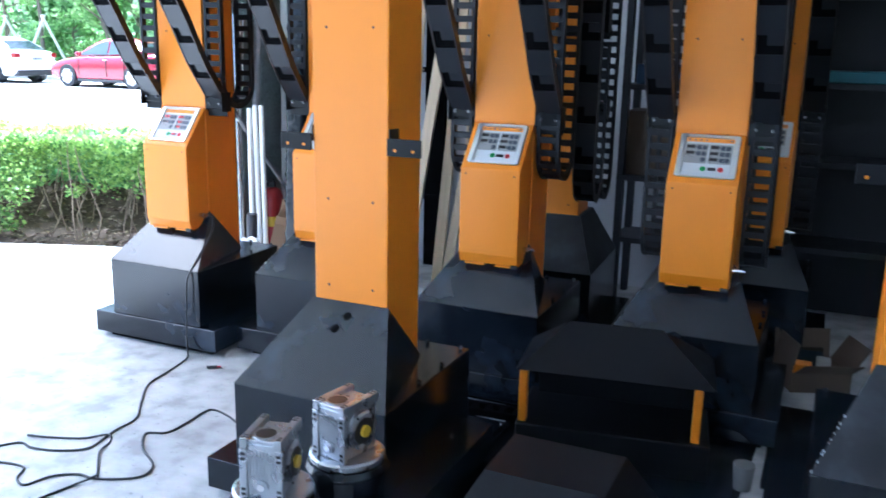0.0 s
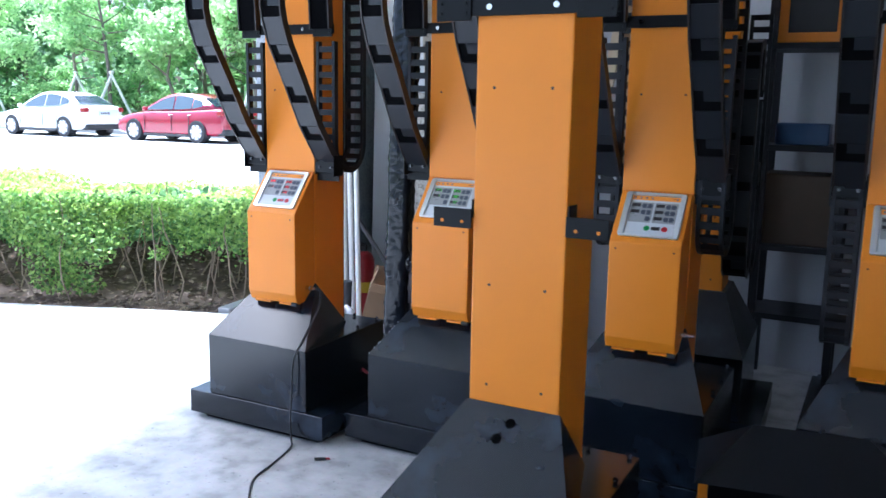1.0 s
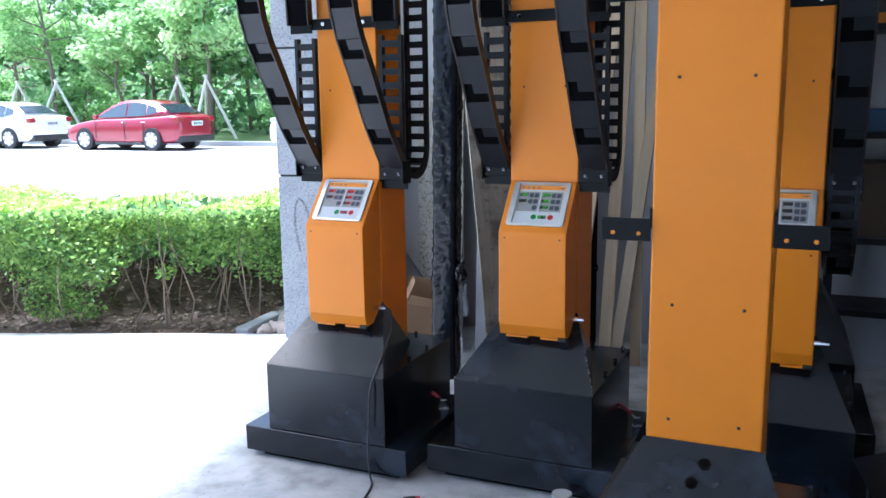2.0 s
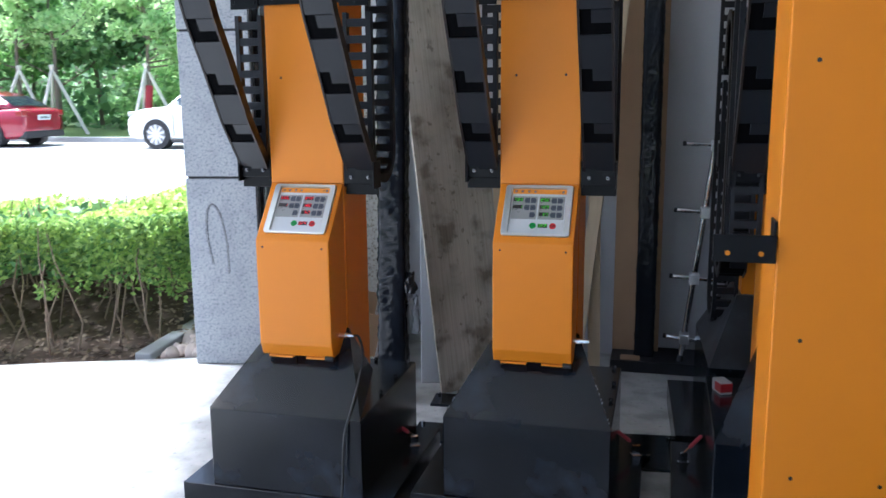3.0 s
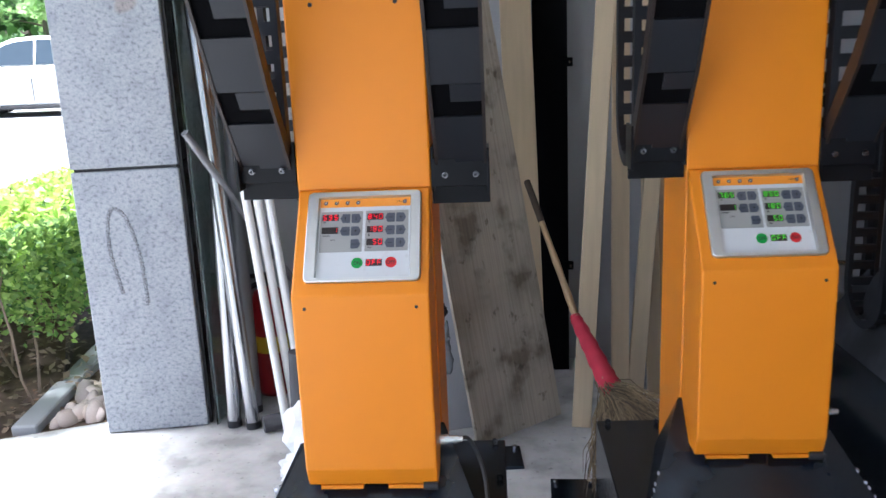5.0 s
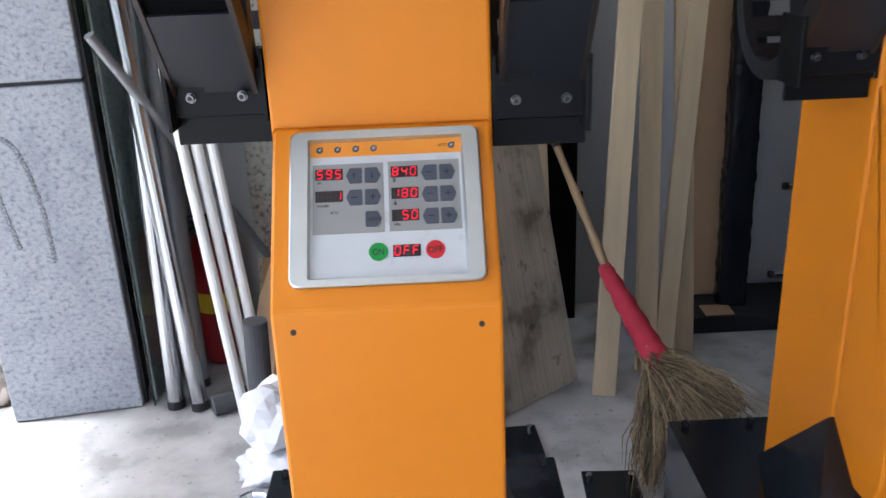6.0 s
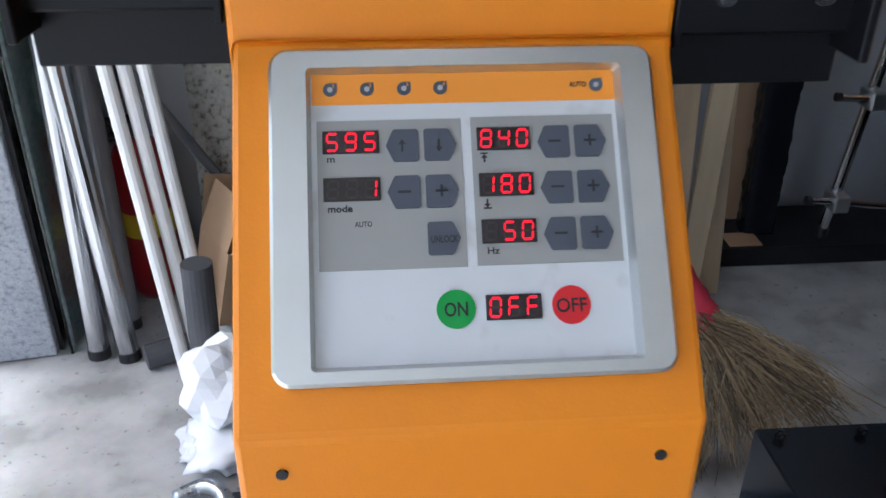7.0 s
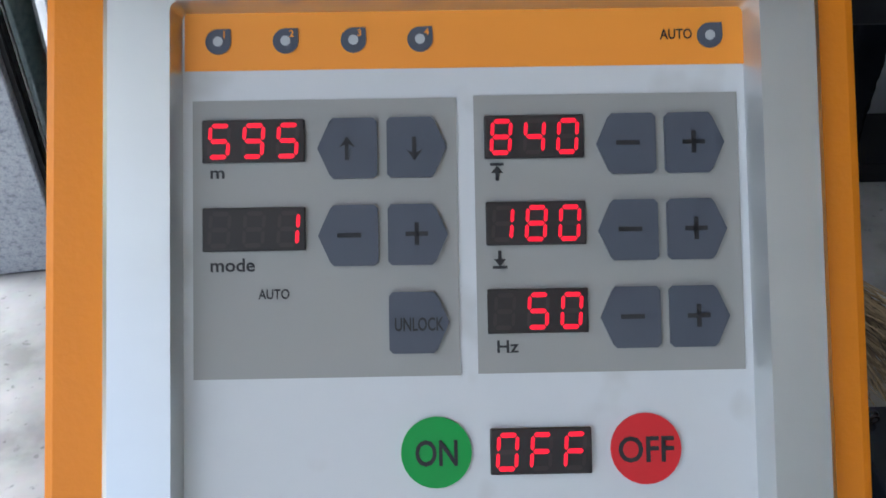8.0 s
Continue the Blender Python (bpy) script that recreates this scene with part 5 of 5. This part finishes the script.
for x, z, rx, rz in ((0.016, 0.84, 0.010, 0.010), (0.040, 0.48, 0.022, 0.006), (0.048, 0.417, 0.015, 0.005), (0.010, 0.144, 0.005, 0.005), (0.005, 0.745, 0.004, 0.005), (0.050, 1.12, 0.009, 0.007)):
    bm = tube([(0, 0.0004, 0), (0, -0.0006, 0)], 1.0, 14)
    bmesh.ops.scale(bm, vec=(rx, 1, rz), verts=bm.verts[:])
    for v in bm.verts:
        v.co += Vector((x, 0, z))
    part("knot", bm, BARK, knotty, "dark round knot")
plank("rough pale plank behind the knotty one", (-2.085, 4.85, 0.0), (0.02, 0.18, 1.135), (1, 0.05, 0), 0.065, 2.2, 0.022, PLY)
plank("rough dull plank standing in the stack", (-1.930, 4.945, 0.0), (-0.03, 0.12, 1.13), (1, 0.0, 0), 0.06, 2.2, 0.02, PLY)
slanted = plank("slanted pale plank with a pinkish end", (-2.030, 4.86, 0.0), (0.11, 0.20, 1.13), (1, 0.0, 0), 0.062, 2.0, 0.022, PLY)
PINKWOOD = mat("pink_stained_wood", (0.60, 0.34, 0.26), 0.7, 0, 12, 0.2, 0.2, 90, stretch=(6, 6, 0.6))
part("pink_mark", box(0.004, 0.058, -0.0008, 0.001, 0.835, 0.880), PINKWOOD, slanted, "pinkish stain across the plank")
for z in (0.70, 0.915, 0.925):
    part("saw_mark", box(0.006, 0.054, -0.0006, 0.001, z, z + 0.003), BARK, slanted)
plank("wide brown fibreboard sheet at the back", (-1.83, 5.28, 0.062), (0.0, 0.03, 1), (1, 0.0, 0), 0.24, 2.0, 0.012, CARD, "fibreboard", "", "board")


# ---- broom ----
def broom():
    t = thing("broom", "worn straw broom with bamboo handle and red cloth binding", "broom", pose(-2.15, 4.20, 0.0))
    o = Vector((-2.15, 4.20, 0.0))
    a, b, c = Vector((-2.385, 4.955, 0.872)) - o, Vector((-2.235, 4.580, 0.444)) - o, Vector((-2.150, 4.370, 0.292)) - o
    pts = [a.lerp(b, k / 12) for k in range(13)]
    rad = [0.0095 + 0.00025 * k + (0.002 if k in (3, 7, 10) else 0) for k in range(13)]
    part("handle", tube(pts, rad, 10), BAMBOO, t, "jointed bamboo handle", smooth=True)
    part("sleeve", tube([a.lerp(b, -0.01), a.lerp(b, 0.16), a.lerp(b, 0.30)], [0.0125, 0.0128, 0.0122], 10), DARKBROWN, t, "dark stained handle end", smooth=True)
    cl = [b + (b - c) * 0.12, b, b.lerp(c, 0.35), b.lerp(c, 0.75), c, c + (c - b) * 0.22]
    bm = tube(smoothpath(cl, 5), [0.017 + 0.026 * (i / 25) + 0.0022 * math.sin(i * 2.1) for i in range(26)], 14)
    part("binding", bm, REDCLOTH, t, "faded red cloth binding", smooth=True)
    r = np.random.default_rng(11)
    bm = bmesh.new()
    low = Vector((-2.205, 4.215, 0.012)) - o
    far = Vector((-2.035, 3.955, 0.385)) - o
    for k in range(1100):
        # One tuft hangs twisted to the floor, the other flares over the neighbouring base.
        if k % 5 < 2:
            end = low + Vector((r.normal(0, 0.020), r.normal(0, 0.026), abs(r.normal(0, 0.014))))
            bulge = Vector((0.014 * math.sin(k * 0.7), -0.012, 0.0))
        else:
            f = r.uniform(0.25, 1.0)
            end = low.lerp(far, f) + Vector((r.normal(0, 0.016), r.normal(0, 0.026), abs(r.normal(0, 0.016))))
            bulge = Vector((0, 0, 0.014))
        st = c + Vector((r.normal(0, 0.015), r.normal(0, 0.015), r.normal(0, 0.012)))
        end = st + (end - st) * r.uniform(0.72, 1.03)
        mid = st.lerp(end, 0.4) + bulge + Vector((r.normal(0, 0.010), r.normal(0, 0.010), r.normal(0, 0.008)))
        kink = st.lerp(end, 0.75) + bulge * 0.6 + Vector((r.normal(0, 0.013), r.normal(0, 0.013), r.normal(0, 0.010)))
        tube([st, mid, kink, end], [0.0018, 0.0016, 0.0013, 0.0007], 3, bm, cap=False)
    tagged(part("straw", bm, STRAW, t, "splayed dry straw"), kind="stuff")
    return t


broom()


# ---- clamp rack ----
def rod_rack():
    t = thing("rod_rack", "chrome upright with four clamped cross rods", "rod rack", pose(-1.478, 5.14, 0.06))
    o = Vector((-1.478, 5.14, 0.06))
    a, b = Vector((-1.478, 5.14, 0.062)), Vector((-1.340, 5.155, 1.26))
    part("upright", tube([a - o, b - o], 0.016, 16), CHROME, t, "bright steel tube")
    for e, f in ((a, 0.0), (b, 1.0)):
        d = (b - a).normalized()
        part("end_cap", tube([e - o - d * 0.002, e - o + d * (0.03 if f == 0 else -0.03)], 0.0175, 14), INK, t, "black end cap")
    for z, x0, x1 in ((1.164, -1.505, -1.12), (0.835, -1.535, -1.10), (0.500, -1.545, -1.12), (0.188, -1.565, -1.32)):
        f = (z - a.z) / (b.z - a.z)
        c = a.lerp(b, f) - o
        y = -0.035
        part("cross_rod", tube([(x0 - o.x, y + c.y, c.z + 0.012), (x1 - o.x, y + c.y, c.z - 0.016)], 0.011, 12), CHROME, t)
        part("rod_cap", tube([(x0 - o.x - 0.004, y + c.y, c.z + 0.0125), (x0 - o.x + 0.012, y + c.y, c.z + 0.0115)], 0.0125, 12), INK, t)
        part("clamp", box(c.x - 0.024, c.x + 0.024, c.y - 0.055, c.y + 0.022, c.z - 0.026, c.z + 0.026, 0.004), ALU, t, "cast clamp block")
    return t


rod_rack()
solid("base_slab", box(-1.83, -1.05, 5.075, 5.36, 0.0, 0.06, 0.004), RACKMETAL, "low dark slab under the rod rack", "slab")
solid("paper_scrap", box(-1.78, -1.68, 5.09, 5.17, 0.061, 0.066, 0.001, m=Matrix.Identity(4)), CARD, "scrap of pale cardboard on the floor", "cardboard")


def rubber_plate(x, y, w, d, a, label="small black steel plate lying on the floor"):
    t = thing("floor_plate", label, "plate", pose(x, y, 0, 0, 0, a), "floor plates")
    part("plate", box(-w / 2, w / 2, -d / 2, d / 2, 0, 0.012, 0.002), BLACK, t)
    for sx in (-1, 1):
        part("bolt", tube([(sx * w * 0.38, d * 0.36, 0.012), (sx * w * 0.38, d * 0.36, 0.024)], 0.008, 8), CHROME, t)


rubber_plate(-2.525, 4.455, 0.17, 0.15, 4)
rubber_plate(-2.495, 4.065, 0.19, 0.20, 2)
rubber_plate(-2.29, 4.19, 0.14, 0.22, -3)
rubber_plate(-3.06, 4.16, 0.16, 0.18, 10)


def toggle_clamp(x, y, z, a, tilt=40):
    t = thing("toggle_clamp", "small steel toggle clamp with a red rubber grip", "clamp", pose(x, y, z, 0, 0, a), "toggle clamps")
    part("foot", box(-0.015, 0.015, -0.02, 0.02, 0, 0.005, 0.001), CHROME, t)
    part("arm", box(-0.005, 0.005, -0.015, 0.015, 0.005, 0.04, 0.002), CHROME, t)
    d = Vector((0, math.cos(radians(tilt)), math.sin(radians(tilt))))
    s = Vector((0, 0, 0.035))
    part("lever", tube([s, s + d * 0.03], 0.004, 8), CHROME, t)
    part("grip", tube([s + d * (0.028 + 0.007 * k) for k in range(10)], [0.005] + [0.0065 + 0.0012 * (k % 2) for k in range(8)] + [0.005], 10), REDGRIP, t, "ribbed red grip")


toggle_clamp(-2.462, 3.64, 0.1315, 120)
toggle_clamp(-1.655, 3.745, 0.1315, 110)
toggle_clamp(-1.490, 3.715, 0.1315, -60)
toggle_clamp(-1.00, 2.66, 0.1315, 100)

# Packet on the ledge of a machine base.
pk = thing("packet", "small red and white cardboard packet on a machine base", "packet", pose(-1.372, 3.72, 0.4045, 0, 0, 24))
part("carton", box(-0.021, 0.021, -0.032, 0.032, 0, 0.043, 0.002), DULLPAPER, pk)
part("red_print", box(-0.0215, 0.0215, -0.0325, 0.010, 0.008, 0.038), EXTRED, pk, "red printed panel")


# ---- floor cables ----
def cable(name, pts, label, r=0.0042):
    return solid(name, tube(smoothpath(pts, 8), r, 7), CABLE, label, "cable", smooth=True)


Z = 0.0045
cable("power_cable", [(-2.600, 3.372, 0.625), (-2.575, 3.385, 0.615), (-2.545, 3.33, 0.55), (-2.540, 3.20, 0.43), (-2.548, 3.155, 0.36), (-2.556, 3.150, 0.22), (-2.560, 3.145, 0.12), (-2.545, 3.13, 0.03), (-2.52, 3.09, Z), (-2.482, 2.921, Z), (-2.453, 2.775, Z),
      (-2.34, 2.612, Z), (-2.252, 2.493, Z), (-2.245, 2.384, Z), (-2.232, 2.315, Z), (-2.222, 2.225, Z), (-2.30, 2.165, Z), (-2.40, 2.14, Z), (-2.47, 2.150, Z), (-2.52, 2.09, Z), (-2.56, 2.02, Z)], "black power cable hanging from a machine and trailing over the floor")
cable("power_cable", [(-1.70, 2.62, Z), (-1.82, 2.61, Z), (-1.955, 2.674, Z), (-2.053, 2.685, Z), (-2.051, 2.55, Z), (-2.06, 2.451, Z), (-2.122, 2.408, Z), (-2.047, 2.312, Z), (-1.924, 2.23, Z), (-1.907, 2.145, Z), (-2.023, 2.074, Z), (-2.10, 2.07, Z), (-2.17, 2.02, Z), (-2.20, 1.94, Z), (-2.26, 1.96, Z), (-2.30, 2.02, Z), (-2.38, 2.02, Z), (-2.46, 1.99, Z)], "loose black power cable looping over the concrete")
cable("power_cable", [(-2.50, 2.205, Z), (-2.42, 2.225, Z), (-2.30, 2.275, Z), (-2.225, 2.325, Z * 3), (-2.19, 2.30, Z), (-2.16, 2.22, Z), (-2.053, 2.107, Z), (-2.03, 2.065, Z * 3), (-2.06, 2.00, Z), (-2.085, 1.90, Z), (-2.09, 1.82, Z)], "thin black cable end curled on the floor")
bit = thing("plug_connector", "small dark plug with a red tip on the floor", "plug", pose(-2.336, 3.06, 0.0, 0, 0, 35))
part("shell", tube([(-0.03, 0, 0.008), (0.015, 0, 0.008)], 0.007, 8), INK, bit)
part("tip", tube([(0.015, 0, 0.008), (0.032, 0, 0.008)], 0.005, 8), REDGRIP, bit, "red tip")


# ---- gearboxes ----
def gearbox(m, label):
    """A cast worm gearbox: open-topped square body with raised rails, paired lug holes at its corners, bores and a bearing flange."""
    t = thing("worm_gearbox", label, "gearbox", m @ Matrix.Diagonal((0.9, 0.9, 0.86, 1)), "gearboxes")
    part("flange", tube([(0, 0, 0), (0, 0, 0.006), (0, 0, 0.018), (0, 0, 0.022)], [0.098, 0.103, 0.103, 0.096], 36), GEARALU, t, "round cast mounting flange")
    part("housing", box(-0.046, 0.046, -0.070, 0.066, 0.022, 0.172, 0.004, seg=2), GEARALU, t, "cast aluminium housing")
    for sx in (-1, 1):
        rail = part("rail", box(sx * 0.044 - 0.010, sx * 0.044 + 0.010, -0.076, 0.072, 0.160, 0.188, 0.002), GEARALU, t, "raised cast rail")
        edge = part("corner_rib", box(sx * 0.046 - 0.010, sx * 0.046 + 0.010, -0.077, -0.060, 0.022, 0.160, 0.002), GEARALU, t)
        for y in (-0.068, -0.056, 0.050, 0.062):
            part("lug_hole", box(sx * 0.044 - 0.006, sx * 0.044 + 0.006, y - 0.0035, y + 0.0035, 0.1875, 0.1886), INK, rail)
        for z in (0.034, 0.048, 0.132, 0.146):
            part("lug_hole", box(sx * 0.046 - 0.006, sx * 0.046 + 0.006, -0.0776, -0.0765, z - 0.004, z + 0.004), INK, edge)
    part("top_web", box(-0.034, 0.034, -0.074, 0.0, 0.1725, 0.184, 0.002), GEARALU, t)
    part("bore_ring", tube([(0, -0.036, 0.184), (0, -0.036, 0.1875)], 0.032, 26), GEARALU, t)
    part("bore", tube([(0, -0.036, 0.1875), (0, -0.036, 0.1885)], 0.026, 24), DISPLAY, t, "dark round bore")
    for k in range(8):
        part("rib", box(-0.033 + k * 0.009, -0.0295 + k * 0.009, -0.0735, -0.070, 0.075, 0.152), GEARALU, t)
    part("front_boss", tube([(0, -0.070, 0.058), (0, -0.079, 0.058)], 0.017, 20), GEARALU, t)
    part("boss_plug", tube([(0, -0.079, 0.058), (0, -0.083, 0.058)], 0.010, 6), CHROME, t)
    part("bearing_ring", tube([(0.046, 0.0, 0.098), (0.056, 0.0, 0.098), (0.060, 0.0, 0.098)], [0.056, 0.056, 0.048], 30), GEARALU, t)
    part("bearing_seal", tube([(0.060, 0, 0.098), (0.0615, 0, 0.098)], 0.038, 26), INK, t)
    part("yellow_cap", tube([(0.0615, 0, 0.098), (0.070, 0, 0.098)], 0.017, 18), YELLOW, t, "yellow plastic shaft cap")
    for k in range(6):
        a = k * math.pi / 3
        part("flange_bolt", tube([(0.056, 0.051 * math.cos(a), 0.098 + 0.051 * math.sin(a)), (0.0605, 0.051 * math.cos(a), 0.098 + 0.051 * math.sin(a))], 0.0045, 6), CHROME, t)
    return t


def drum(x, y, h, label):
    t = thing("drum", label, "drum", pose(x, y, 0), "drums")
    part("barrel", tube([(0, 0, 0), (0, 0, 0.015), (0, 0, h - 0.015), (0, 0, h)], [0.098, 0.102, 0.102, 0.096], 28), BLACK, t)
    part("rim", tube([(0, 0, h - 0.035), (0, 0, h - 0.02)], 0.105, 28), BLACK, t)


drum(-0.912, 1.84, 0.445, "black round stand under a gearbox")
gearbox(pose(-0.912, 1.84, 0.4455, 0, 0, -10), "bare cast aluminium worm gearbox with a yellow shaft cap")
drum(-0.985, 1.635, 0.432, "second black round stand under a gearbox")
gearbox(pose(-0.985, 1.635, 0.4325, 0, 0, 14), "second cast worm gearbox with cooling ribs")


# ---- rack at the back, dim corner ----
def rack(m, w, d, levels, label):
    t = thing("shelf_rack", label, "rack", m, "racks")
    for x in (-w / 2, w / 2):
        for y in (0, d):
            part("post", box(x - 0.02, x + 0.02, y - 0.02, y + 0.02, 0, levels[-1] + 0.3, 0.002), RACKMETAL, t)
    for z in levels:
        part("shelf", box(-w / 2 - 0.02, w / 2 + 0.02, -0.025, d + 0.025, z - 0.03, z, 0.002), RACKMETAL, t, "dark steel shelf")
    return t


rack(pose(-0.785, 4.98, 0), 0.38, 0.30, (0.398, 0.756, 1.262, 1.76), "dark steel shelf rack against the pale wall")
# The carton's dark brown carries the shade of the rack.
sb = thing("storage_box", "brown carton darkened for shade on the dark rack", "box", pose(-0.785, 5.0, 0.7565))
part("carton", box(-0.18, 0.18, 0.0, 0.26, 0, 0.356, 0.004), DARKBROWN, sb)
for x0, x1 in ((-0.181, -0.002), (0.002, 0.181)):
    part("flap", box(x0, x1, -0.001, 0.261, 0.3565, 0.360, 0.001), DARKBROWN, sb, "closed cardboard flap")
solid("blue_tray", box(-0.93, -0.68, 5.0, 5.2, 1.2625, 1.37, 0.006), BLUE, "blue plastic tray on the dark rack", "tray")
ob = thing("orange_cover", "orange steel cover with a dark opening, on the rack", "cover", pose(-0.80, 5.0, 1.7605))
part("shell", box(-0.16, 0.16, 0.0, 0.22, 0, 0.26, 0.006), ORANGE, ob)
part("opening", box(-0.11, 0.11, -0.004, 0.0, 0.05, 0.21, 0.001), INK, ob, "dark rectangular opening")
corner = rack(pose(0.42, 4.98, 0), 1.3, 0.30, (0.45, 0.90, 1.30, 1.75), "second dark rack in the dim corner, backed by an added shade panel")
# Dark panel added to stand in for the corner's shade.
part("back_panel", box(-0.66, 0.66, 0.325, 0.335, 0.02, 2.3, 0.001), RACKMETAL, corner, "dark panel added for the corner's shade")
solid("teal_case", box(0.0, 0.55, 5.0, 5.2, 1.3005, 1.36, 0.006), TEAL, "long teal case on a dark rack", "case")
carton = open_box(pose(0.125, 4.13, 0.0, 0, 0, 24), 0.26, 0.22, 0.09, "open carton with small orange and white parts inside", DARKBROWN)
solid("orange_part", box(0.045, 0.125, 4.06, 4.13, 0.0055, 0.105, 0.004), ORANGE, "small orange part standing in a carton", "part")
solid("white_packet", box(0.14, 0.20, 4.12, 4.18, 0.0055, 0.12, 0.004), DULLPAPER, "small white packet standing in a carton", "packet")
solid("paper_cup", tube([(0, 0, 0), (0, 0, 0.09)], [0.028, 0.036], 18), DIMCUP, "paper cup coloured grey for shade on the dark floor", "cup", m=pose(-0.055, 2.985, 0.004))


def pliers(m):
    t = thing("pliers", "steel pliers with red handles on the floor", "pliers", m)
    for s in (-1, 1):
        part("handle", tube(smoothpath([(0, 0.0, 0.01), (s * 0.025, 0.05, 0.01), (s * 0.018, 0.12, 0.01)], 4), 0.008, 8), REDGRIP, t, "red handle", smooth=True)
        part("jaw", tube([(0, 0, 0.01), (s * 0.008, -0.04, 0.01), (s * 0.002, -0.06, 0.01)], [0.009, 0.007, 0.003], 8), CHROME, t)


def floor_chain():
    """A length of open energy chain lying on the floor."""
    t = thing("loose_chain", "length of open black energy chain lying on the floor", "energy chain", pose(-1.10, 3.17, 0, 0, 0, 4))
    for sy in (-1, 1):
        part("side", box(-0.26, 0.26, sy * 0.035 - 0.008, sy * 0.035 + 0.008, 0, 0.03, 0.002), CHAIN, t)
    for k in range(9):
        part("rung", box(-0.25 + k * 0.058, -0.224 + k * 0.058, -0.0265, 0.0265, 0.006, 0.026, 0.001), CHAIN, t)


floor_chain()


def floor_sheet(x0, x1, y0, y1, a, label):
    """A black sheet with a folded lip, added to darken the floor it lies on."""
    t = thing("steel_sheet", label, "steel sheet", pose((x0 + x1) / 2, (y0 + y1) / 2, 0, 0, 0, a), "steel sheets")
    w, d = (x1 - x0) / 2, (y1 - y0) / 2
    part("sheet", box(-w, w, -d, d, 0, 0.003, 0.001), BLACK, t)
    part("lip", box(-w, -w + 0.003, -d, d, 0.003, 0.022, 0.0), BLACK, t)


# Both sheets are added to bring down the bright floor here.
floor_sheet(-0.955, -0.06, 2.30, 3.46, -3, "large black folded sheet added to darken the floor by the bases")
floor_sheet(0.0, 0.72, 3.02, 3.80, 0, "second black sheet added to darken the dim floor")
pliers(pose(0.06, 3.10, 0.0035, 0, 0, -30))

# ---- kerb and pebbles beside the pillar ----
ks = thing("planting_kerb", "low grey stone kerb round the hedge bed", "kerb", pose(-4.345, 4.715, 0, 0, 0, 5.5), kind="structure")
for k in range(5):
    part("kerb_stone", box(-0.05, 0.05, k * 0.5 + 0.003, k * 0.5 + 0.497, -0.2, 0.028, 0.006), KERB, ks)
pb = new("pebble_strip")
tagged(pb, "pale rounded pebbles between kerb and pillar", "pebbles", kind="structure")
pb.matrix_basis = pose(-4.27, 4.80, -0.01)
bm = bmesh.new()
bmesh.ops.create_icosphere(bm, subdivisions=2, radius=1.0)
for v in bm.verts:
    v.co *= 1 + 0.18 * noise.noise(v.co * 1.3)
pm = mesh("pebble", bm, PEBBLE, True)
for k in range(150):
    o = new("pebble", pm)
    o.parent = pb
    s = rng.uniform(0.026, 0.050)
    yy = rng.uniform(0.0, 1.5)
    o.matrix_basis = Matrix.LocRotScale((rng.uniform(0.01, 0.36) - yy * 0.09, yy, rng.uniform(0.0, 0.02)), Euler(rng.uniform(0, 6, 3)), (s * rng.uniform(1, 1.5), s, s * 0.7))

# Small red and white cup on the floor between two bases.
cup = thing("paper_cup", "small white paper cup with a red band on the concrete", "cup", pose(-1.80, 3.17, 0))
part("wall", tube([(0, 0, 0), (0, 0, 0.075)], [0.028, 0.036], 18), DULLPAPER, cup)
part("band", tube([(0, 0, 0.012), (0, 0, 0.05)], [0.0305, 0.0345], 18, cap=False), REDGRIP, cup, "red printed band")

# Loose ends of stretch film round the wrapped post.
FILM = mat("dark_crinkled_film", (0.03, 0.034, 0.042), 0.12, 0, 20, 0.5, 1.0, 60, coat=0.5)
DULLFILM = mat("dusty_translucent_film", (0.23, 0.235, 0.24), 0.25, 0, 20, 0.4, 1.0, 60, coat=0.2)
lump("torn_film", "torn end of dark stretch film clinging to a post", "plastic film", (-2.712, 4.425, 0.52), (0.026, 0.02, 0.045), FILM, 12, 0.75, 4)
lump("torn_film", "crumpled dusty stretch film hanging from a post", "plastic film", (-2.700, 4.430, 0.33), (0.026, 0.012, 0.085), DULLFILM, 21, 0.75, 4)
rubber_plate(-1.60, 4.07, 0.20, 0.34, 6, "black steel plate lying on the floor between two machines")
rubber_plate(-1.66, 3.97, 0.10, 0.12, -14)
# Added plate that covers a bright gap of bare floor.
rubber_plate(-1.035, 2.97, 0.22, 0.27, -2)
